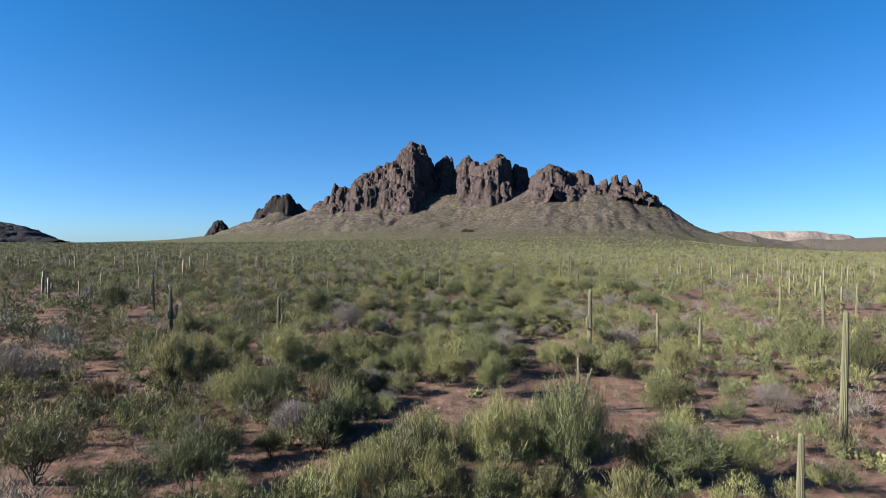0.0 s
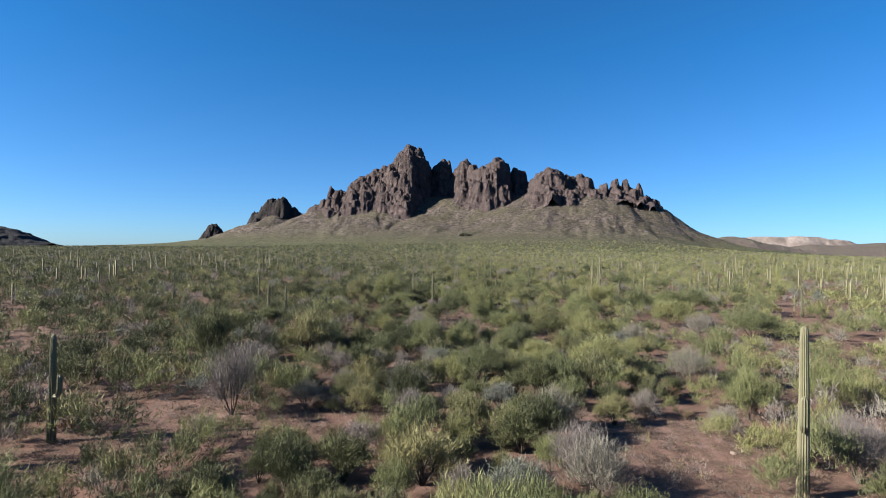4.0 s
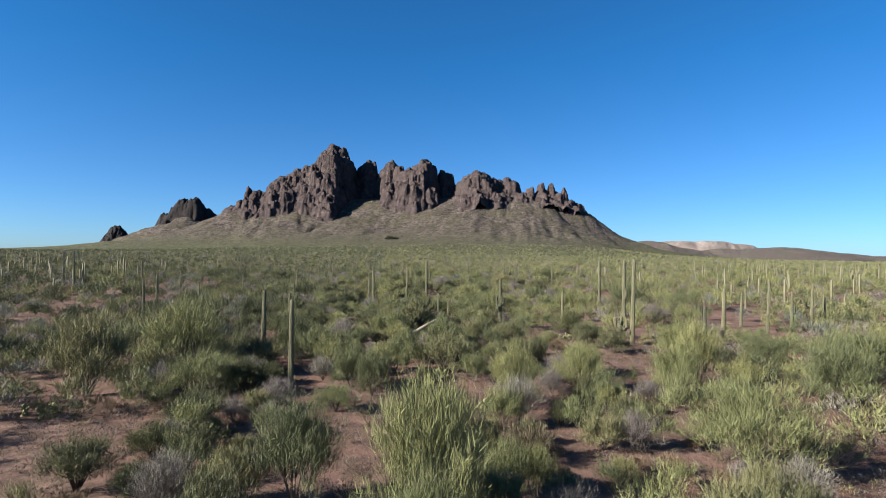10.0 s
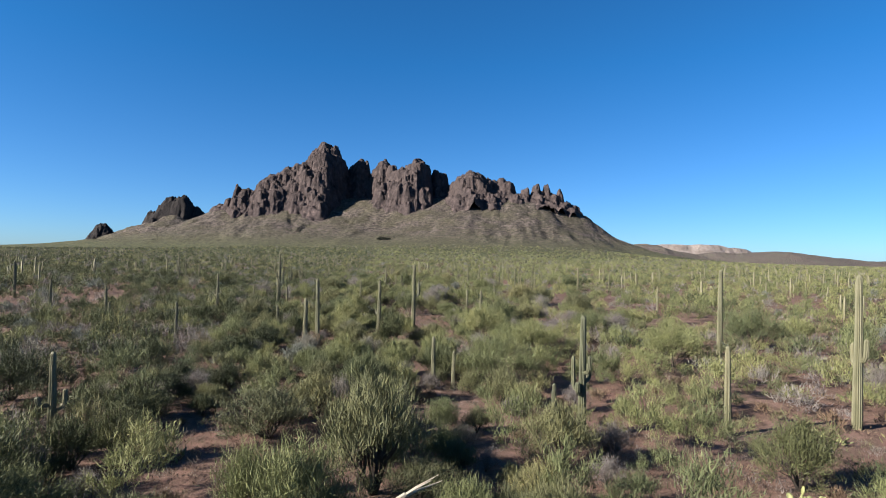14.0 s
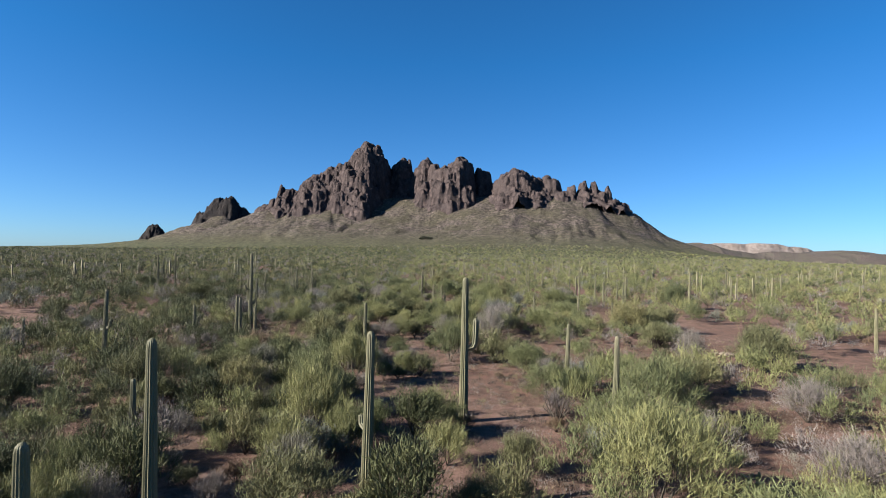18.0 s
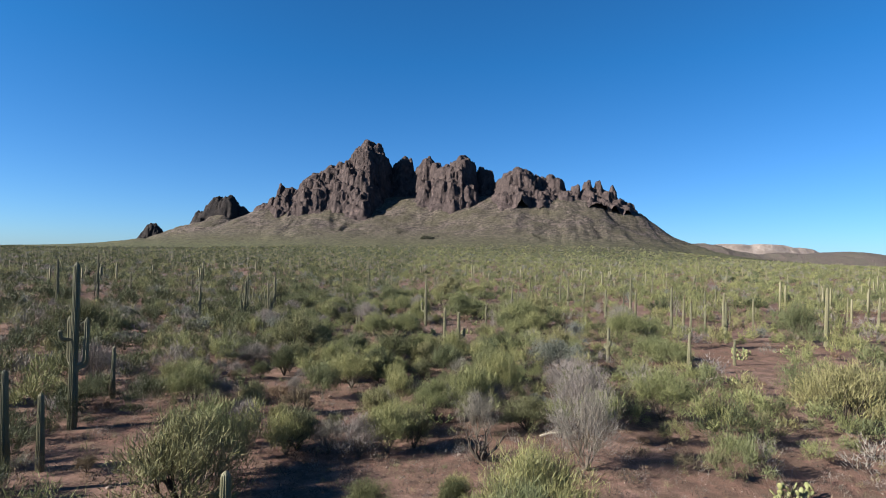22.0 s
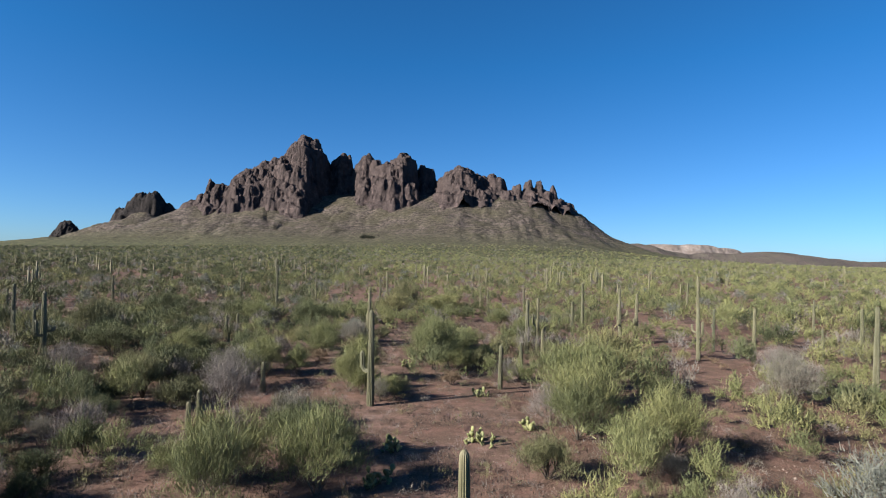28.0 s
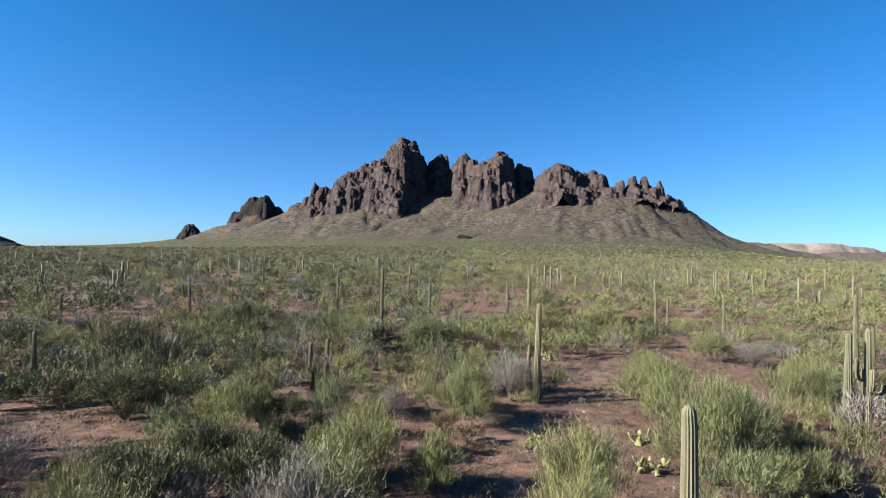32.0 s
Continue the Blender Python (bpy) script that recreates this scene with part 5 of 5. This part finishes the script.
x, y, ok = scatter(-44, 50, 14, 400, 2.3, 0.575)
spread(x[ok], y[ok], 0.4, 0.95)
x, y, ok = scatter(-44, -7, 14, 400, 3.3, 0.58)
spread(x[ok], y[ok], 0.45, 0.95)
for y0, y1, half, cell in ((-20, 240, 330, 3.1), (240, 420, 480, 3.2), (420, 560, 620, 3.6), (560, 760, 800, 4.4), (760, 1150, 1300, 6.2), (1150, 1800, 1700, 10.5)):
    x, y, ok = scatter(-half, half, y0, y1, cell, 0.51)
    ok &= ~((x > -44) & (x < 50) & (y > 14) & (y < 400)) & (x < 0.98 * y + 20) & (-x < np.maximum(0.98 * y + 20, 1.7 * (y - 300)))
    spread(x[ok], y[ok], 0.62, 1.15 if y0 < 500 else 1.4 if y0 < 1100 else 1.7)


def joined(name, places, shapes, material, label, category):
    """Many far shrubs as one object."""
    if not places:
        return None
    verts, tints = [], []
    z = ground_height(np.array([p[0] for p in places]), np.array([p[1] for p in places]))
    for (px, py, size), pz in zip(places, z):
        v = shapes[int(rng.integers(len(shapes)))] * (size, size, size * rng.uniform(0.85, 1.15))
        a = rng.uniform(0, math.tau)
        c, s = math.cos(a), math.sin(a)
        verts.append(np.stack([v[:, 0] * c - v[:, 1] * s + px, v[:, 0] * s + v[:, 1] * c + py, v[:, 2] + pz], 1))
        tints.append(np.full(len(v), rng.random()))
    v = np.concatenate(verts)
    ob = new(name, mesh_of(name, v, np.arange(len(v)).reshape(-1, 3), material, False, np.concatenate(tints)))
    return tagged(ob, label, category, kind="stuff")


for kind in ORDER:
    for lod, where in enumerate(("beside the flight line", "on the plain", "across the plain", "far across the plain", "at the foot of the slope")):
        joined(kind + "_scrub", pools[kind][lod], SHAPES[kind][lod], KINDS[kind][9], LABELS[kind][0].split(" on ")[0] + " scrub " + where, "scrub")

# litter and low tufts between the shrubs
x, y, ok = scatter(-40, 46, 16, 385, 1.3, 2.0)
pick = rng.random(len(x)) < 0.8
tufts = [(px, py, 0.2 + 0.75 * rng.random() ** 2) for px, py in zip(x[pick], y[pick])]
joined("litter", tufts, [shrub_arrays(rng, 1.0, 0.5, 3, 2, 30, 0.17, 0.06, 0.3, 0.1, 0.16)[0] for k in range(5)], LEAF_DRY, "low dry brown tufts and litter on the soil", "litter")

# small bare tufts and fallen twigs on the open soil
def low_tufts(name, count, lo, hi, shapes, material, label):
    px, py = rng.uniform(-26, 32, count), rng.uniform(18, 378, count)
    ok = openness(px, py) > rng.uniform(0.3, 0.52, count)
    joined(name, [(a, b, rng.uniform(lo, hi)) for a, b in zip(px[ok], py[ok])], shapes, material, label, "litter")


low_tufts("dry_tufts", 12000, 0.3, 1.05, [shrub_arrays(rng, 1.0, 0.6, 5, 2, 46, 0.22, 0.022, 0.45, 0.1, 0.12)[0] for k in range(6)], LEAF_GRAY, "small gray bare tufts on the soil")
low_tufts("brown_tufts", 14000, 0.35, 1.25, [shrub_arrays(rng, 1.0, 0.5, 5, 2, 50, 0.18, 0.03, 0.35, 0.1, 0.13)[0] for k in range(6)], DARK_STEM, "small dark brown twiggy tufts on the soil")
low_tufts("green_tufts", 4500, 0.3, 1.0, [shrub_arrays(rng, 1.0, 0.7, 5, 2, 60, 0.24, 0.022, 0.6, 0.1, 0.11)[0] for k in range(6)], LEAF_CREO, "small olive green tufts on the soil")

# ---- far saguaros as one forest ----
def plain_column(height, radius, arms):
    verts, faces = [], []

    def post(x, y, z0, z1, r):
        b = len(verts)
        for z, q in ((z0, r * 0.9), ((z0 + z1) / 2, r * 1.08), (z1 - r, r), (z1, r * 0.4)):
            for j in range(5):
                verts.append((x + q * math.cos(math.tau * j / 5), y + q * math.sin(math.tau * j / 5), z))
        for k in range(3):
            for j in range(5):
                p, q = b + k * 5 + j, b + k * 5 + (j + 1) % 5
                faces.extend([(p, q, q + 5), (p, q + 5, p + 5)])
        faces.extend([(b + 15, b + 16, b + 17), (b + 15, b + 17, b + 18), (b + 15, b + 18, b + 19)])

    post(0, 0, -0.2, height, radius)
    for k in range(arms):
        a = rng.uniform(0, math.tau)
        level, out = rng.uniform(0.35, 0.55) * height, rng.uniform(0.5, 0.75)
        c, s = math.cos(a), math.sin(a)
        post(out * c, out * s, level, level + rng.uniform(0.15, 0.35) * height, radius * 0.72)
        b = len(verts)
        for t0, t1 in ((0, 0.3), (0, 0), (1, 0.35), (1, 0.05)):
            verts.append((out * c * t0, out * s * t0, level + t1 - 0.1))
        faces.extend([(b, b + 1, b + 3), (b, b + 3, b + 2)])
    return np.array(verts), faces


columns = [plain_column(rng.uniform(4.0, 7.0), rng.uniform(0.19, 0.26), int(rng.choice([0, 0, 0, 1, 2, 3]))) for k in range(16)]
cv, cf, off = [], [], 0
known = np.array([(s[0], s[1]) for s in SAGUAROS])
for k in range(3300):
    y0 = 90 + 1150 * rng.random() ** 0.75
    x0 = 3 + rng.uniform(-1, 1) * (60 + y0 * 0.95)
    if abs(x0) < 75 and y0 < 400 or vnoise(x0 / 45, y0 / 45, 83) < 0.34:
        continue
    if 400 <= y0 < 440 and abs(x0) < 60:
        continue
    v, f = columns[k % 16]
    v = v * rng.uniform(0.75, 1.15) + [x0, y0, float(ground_height(np.array([x0]), np.array([y0]))[0])]
    cv.append(v)
    cf.extend([(a + off, b + off, c + off) for a, b, c in f])
    off += len(v)
tagged(new("saguaro_forest", mesh_of("saguaro_forest", np.concatenate(cv), cf, SAGUARO, True)), "scattered far saguaros across the plain", "cactus", kind="stuff")


# ---- prickly pears: clumps of flat pads ----
# prickly pears as (x, y, width)
PEARS_A = [
    (-19.2, 36.8, 0.91), (26.1, 36.9, 2.60), (-5.5, 39.5, 1.80), (21.5, 40.2, 2.60), (-14.9, 42.0, 1.72), (26.7, 43.0, 1.69), (0.8, 50.3, 1.47), (-29.0, 51.0, 1.58),
    (17.6, 53.7, 1.29), (-5.3, 55.6, 1.40), (-4.0, 62.7, 2.53), (6.6, 65.1, 1.98), (5.5, 73.1, 2.35), (-6.7, 85.3, 1.95), (-3.5, 92.6, 1.93), (-8.0, 102.1, 2.23),
    (-51.4, 108.5, 2.25), (-36.0, 110.6, 1.37), (31.8, 113.2, 2.60), (7.4, 114.6, 1.65), (51.5, 115.5, 2.60), (-38.9, 117.2, 1.83), (-23.2, 119.1, 2.13), (26.4, 132.5, 1.83),
    (-9.5, 143.4, 1.73), (-23.0, 143.9, 1.92), (1.2, 148.6, 1.56), (-21.6, 148.9, 2.15), (6.7, 149.0, 1.08), (4.7, 158.8, 1.10),
]
PEARS_B = [
    (2.6, 167.4, 1.35), (22.0, 180.0, 1.44), (-6.4, 186.9, 1.20), (30.2, 188.6, 2.27), (1.7, 216.2, 1.26), (2.8, 217.8, 1.62), (11.1, 221.5, 1.24), (21.0, 226.4, 2.17),
    (-0.4, 231.8, 1.23), (-18.3, 232.6, 2.47), (-6.0, 236.6, 1.76), (-6.8, 258.9, 2.56), (39.2, 259.1, 2.21), (-4.0, 265.3, 1.40), (22.8, 265.9, 1.81), (-26.0, 273.1, 2.15),
    (-9.7, 276.5, 1.37), (-7.1, 276.5, 1.38), (24.7, 277.2, 1.46), (5.9, 278.0, 1.47), (4.1, 279.1, 1.83), (-10.7, 287.7, 1.94), (-22.2, 291.4, 2.11), (34.3, 291.7, 2.60),
    (24.9, 292.5, 1.73), (32.1, 294.0, 1.89), (27.3, 297.2, 1.69), (25.0, 302.9, 1.76), (41.9, 304.3, 1.52), (44.6, 308.3, 2.60),
]
PEARS_C = [
    (50.6, 309.1, 2.60), (5.3, 316.0, 1.22), (6.1, 320.4, 1.20), (11.1, 321.0, 1.88), (17.8, 322.5, 1.01), (-10.9, 323.1, 1.44), (14.5, 323.3, 1.02), (13.2, 331.5, 1.47),
    (-17.7, 334.1, 1.47), (5.8, 335.5, 1.35), (13.0, 338.7, 0.91), (-5.5, 339.4, 1.31), (4.2, 340.9, 0.73), (8.6, 342.6, 1.03), (25.8, 343.2, 1.39), (5.5, 344.1, 1.10),
    (3.7, 345.1, 1.00), (9.9, 346.4, 1.41), (-18.4, 355.7, 1.40), (-3.4, 364.7, 1.45), (18.5, 367.7, 2.03), (-4.3, 368.7, 1.94), (8.5, 370.3, 2.15), (8.2, 376.0, 2.60),
    (16.3, 380.0, 2.21), (16.5, 385.9, 2.20),
]
PEARS = PEARS_A + PEARS_B + PEARS_C
PILE = (39.5, 263.0)


def pad_mesh(rng):
    """One flat oval pad, foot at the origin, standing along z."""
    rings = [(0.0, 0.03, 0.02), (0.25, 0.62, 0.045), (0.6, 1.0, 0.055), (0.88, 0.72, 0.04), (1.0, 0.2, 0.015)]
    length, half = rng.uniform(0.28, 0.36), rng.uniform(0.10, 0.13)
    verts, faces = [], []
    for s, w, t in rings:
        for a, b in ((1, 0), (0.55, 1), (-0.55, 1), (-1, 0), (-0.55, -1), (0.55, -1)):
            verts.append((a * w * half, b * t * 0.7, s * length))
    for k in range(len(rings) - 1):
        for j in range(6):
            a, b = k * 6 + j, k * 6 + (j + 1) % 6
            faces.append((a, b, b + 6, a + 6))
    faces.append(tuple(range(24, 30)))
    return mesh_of("pad", verts, faces, PAD, True)


rng = np.random.default_rng(31)
rnd = random.Random(12)
PADS = [pad_mesh(rng) for k in range(4)]
for x, y, width in PEARS:
    z = float(ground_height(np.array([x]), np.array([y]))[0]) - 0.04
    root = tagged(new("prickly_pear"), "pale green prickly pear clump of flat oval pads", "cactus", "prickly pears on the plain")
    root.matrix_basis = pose(x, y, z, 0, 0, rnd.uniform(0, 360))
    heads = []
    for k in range(int(14 + 11 * min(width, 1.9))):
        if k < 8 or rnd.random() < 0.35 or not heads:
            r, a = width * 0.5 * rnd.random() ** 0.55, rnd.uniform(0, 6.28)
            foot, tilt = Vector((r * math.cos(a), r * math.sin(a), 0.0)), rnd.uniform(15, 70)
        else:
            foot, tilt = rnd.choice(heads), rnd.uniform(5, 60)
        m = Matrix.Translation(foot) @ pose(0, 0, 0, 0, 0, rnd.uniform(0, 360)) @ pose(0, 0, 0, tilt, 0, 0) @ Matrix.Scale(rnd.uniform(0.95, 1.45), 4)
        part("pad", rnd.choice(PADS), root, "", m)
        tip = m @ Vector((0, 0, 0.28))
        if tip.z < 0.5:
            heads.append(tip)

# ---- a fallen bleached trunk leaning out of the scrub ----
log = tagged(new("fallen_trunk"), "bleached dead saguaro trunk leaning over the scrub, split at its tip", "dead trunk")
log.matrix_basis = pose(0.8, 175.6, 0.1, 0, 0, 0)
v, f = tube([(0, 0, 0), (1.0, 0.25, 0.55), (2.2, 0.55, 1.25), (3.3, 0.85, 1.9), (4.1, 1.05, 2.35)], [0.20, 0.185, 0.16, 0.13, 0.09], 7, 0.1)
part("trunk", mesh_of("trunk", v, f, DEAD_WOOD), log)
for k, (du, dv, dw) in enumerate(((1.1, 0.25, 0.75), (1.2, 0.35, 0.5), (0.9, 0.1, 0.62))):
    v, f = tube([(3.8, 0.97, 2.18), (3.8 + du * 0.6, 0.97 + dv * 0.6, 2.18 + dw * 0.5), (3.8 + du * 1.3, 0.97 + dv, 2.18 + dw)], [0.05, 0.035, 0.012], 4, 0.1)
    part("rib", mesh_of("rib", v, f, DEAD_WOOD), log, "bare wooden rib")
v, f = tube([(-0.5, -0.1, -0.05), (-0.25, -0.03, 0.1), (0.05, 0.02, 0.1)], [0.10, 0.2, 0.22], 6, 0.25)
part("root_stump", mesh_of("root_stump", v, f, DARK_STEM), log, "dark broken root end")


def dead_branch(x, y, turn, size, seed):
    r = random.Random(seed)
    root = tagged(new("dead_branch"), "bare gray dead branch lying on the soil", "branch")
    root.matrix_basis = pose(x, y, float(ground_height(np.array([x]), np.array([y]))[0]) + 0.03, 0, 0, turn) @ Matrix.Scale(size, 4)
    pts = [(0, 0, 0.02), (0.5, 0.1, 0.25), (1.0, 0.05, 0.4), (1.7, 0.25, 0.35)]
    part("limb", mesh_of("limb", *tube(pts, [0.07, 0.06, 0.045, 0.02], 4, 0.1), DEAD_WOOD), root)
    for k in range(5):
        a = Vector(pts[1 + k % 3])
        b = a + Vector((r.uniform(0.1, 0.5), r.uniform(-0.5, 0.5), r.uniform(0.05, 0.4)))
        part("twig", mesh_of("twig", *tube([a, (a + b) / 2 + Vector((0, 0, 0.05)), b], [0.03, 0.02, 0.008], 3, 0.05), DEAD_WOOD), root)


dead_branch(31.0, 291.0, 20, 1.3, 1)
dead_branch(17.0, 113.0, 60, 1.2, 2)
dead_branch(-9.0, 262.0, 150, 1.0, 3)
dead_branch(12.5, 275.0, -30, 1.1, 4)


def dead_snag(x, y, size, seed):
    """A bare dark shrub of gnarled limbs."""
    r = random.Random(seed)
    root = tagged(new("dead_shrub"), "bare dark gnarled dead shrub on red soil", "dead shrub")
    root.matrix_basis = pose(x, y, float(ground_height(np.array([x]), np.array([y]))[0]) - 0.05, 0, 0, r.uniform(0, 360)) @ Matrix.Scale(size, 4)
    for k in range(8):
        a, lean = math.tau * (k + r.uniform(-0.3, 0.3)) / 8, r.uniform(0.3, 1.0)
        way = Vector((math.cos(a) * lean, math.sin(a) * lean, 1.0)).normalized()
        pts = [Vector((0.08 * math.cos(a), 0.08 * math.sin(a), 0))]
        for q in range(4):
            pts.append(pts[-1] + way * r.uniform(0.3, 0.45) + Vector((r.uniform(-0.16, 0.16), r.uniform(-0.16, 0.16), r.uniform(-0.05, 0.1))))
        limb = part("limb", mesh_of("limb", *tube(pts, [0.075, 0.06, 0.045, 0.03, 0.012], 4, 0.1), DARK_STEM), root)
        for q in range(5):
            b = pts[1 + q % 4]
            c = b + Vector((r.uniform(-0.4, 0.4), r.uniform(-0.4, 0.4), r.uniform(0.1, 0.45)))
            part("twig", mesh_of("twig", *tube([b, (b + c) / 2 + Vector((0, 0, 0.06)), c], [0.026, 0.017, 0.006], 3, 0.05), DARK_STEM), limb)


for k, (x, y, size) in enumerate(((8.4, 271.0, 1.25), (-17.4, 178.0, 1.4), (-0.6, 60.0, 1.2), (14.5, 237.0, 1.0), (33.0, 268.0, 1.1))):
    dead_snag(x, y, size, 40 + k)


# ---- stones ----
def stone_mesh(rng):
    bm = bmesh.new()
    bmesh.ops.create_icosphere(bm, subdivisions=1, radius=1.0)
    for vert in bm.verts:
        vert.co *= rng.uniform(0.75, 1.15)
        vert.co.z *= 0.6
    me = bpy.data.meshes.new("stone")
    bm.to_mesh(me)
    bm.free()
    me.materials.append(STONE)
    return me


STONES = [stone_mesh(rng) for k in range(5)]
heap = tagged(new("rock_pile"), "low pile of pale broken stones on red soil", "rock pile")
heap.matrix_basis = pose(PILE[0], PILE[1], 0.0)
for k in range(46):
    a, r = rnd.uniform(0, 6.28), rnd.random() ** 0.6
    size = rnd.uniform(0.12, 0.26)
    m = pose(1.7 * r * math.cos(a), 1.5 * r * math.sin(a), 0.28 * (1 - r) + 0.05, 0, 0, rnd.uniform(0, 360)) @ Matrix.Scale(size, 4)
    part("stone", rnd.choice(STONES), heap, "", m)
for k in range(230):
    y = rnd.uniform(24, 360)
    x = rnd.uniform(-20, 26)
    if float(openness(np.array([x]), np.array([y]))[0]) < 0.5:
        continue
    size = rnd.uniform(0.07, 0.22)
    ob = new("stone", rnd.choice(STONES))
    ob.matrix_basis = pose(x, y, float(ground_height(np.array([x]), np.array([y]))[0]) + size * 0.2, 0, 0, rnd.uniform(0, 360)) @ Matrix.Scale(size, 4)
    tagged(ob, "small rounded brown stone lying on bare soil", "stone", "stones on the soil")

# gravel
gv, gf, off = [], [], 0
shape = np.array([(1, 0, 0), (-0.5, 0.9, 0), (-0.5, -0.9, 0), (0.1, 0, 0.8)])
faces = [(0, 1, 3), (1, 2, 3), (2, 0, 3)]
gx, gy = rng.uniform(-24, 30, 14000), rng.uniform(20, 365, 14000)
keep = openness(gx, gy) > 0.45
gz = ground_height(gx, gy)
for px, py, pz in zip(gx[keep], gy[keep], gz[keep]):
    size = rng.uniform(0.03, 0.085)
    gv.append(shape * size * rng.uniform(0.7, 1.3, 3) + [px, py, pz - 0.01])
    gf.extend([(a + off, b + off, c + off) for a, b, c in faces])
    off += 4
tagged(new("gravel", mesh_of("gravel", np.concatenate(gv), gf, STONE)), "loose pebbles strewn over the bare soil", "gravel", kind="stuff")

# a dark thicket on the lower scree
v = []
for k in range(60):
    a, q = rng.uniform(0, math.tau), rng.random() ** 0.5
    size = rng.uniform(1.2, 2.6)
    px, py = 4 + 24 * q * math.cos(a), 2026 + 14 * q * math.sin(a)
    pz = float((apron(np.array([px]), np.array([py])) + scree_relief(np.array([px]), np.array([py])))[0])
    v.append(SHAPES["mesquite"][1][k % 5] * size + [px, py, pz])
v = np.concatenate(v)
tagged(new("thicket", mesh_of("thicket", v, np.arange(len(v)).reshape(-1, 3), LEAF_THICKET)), "dark green thicket on the lower scree slope", "thicket", kind="stuff")
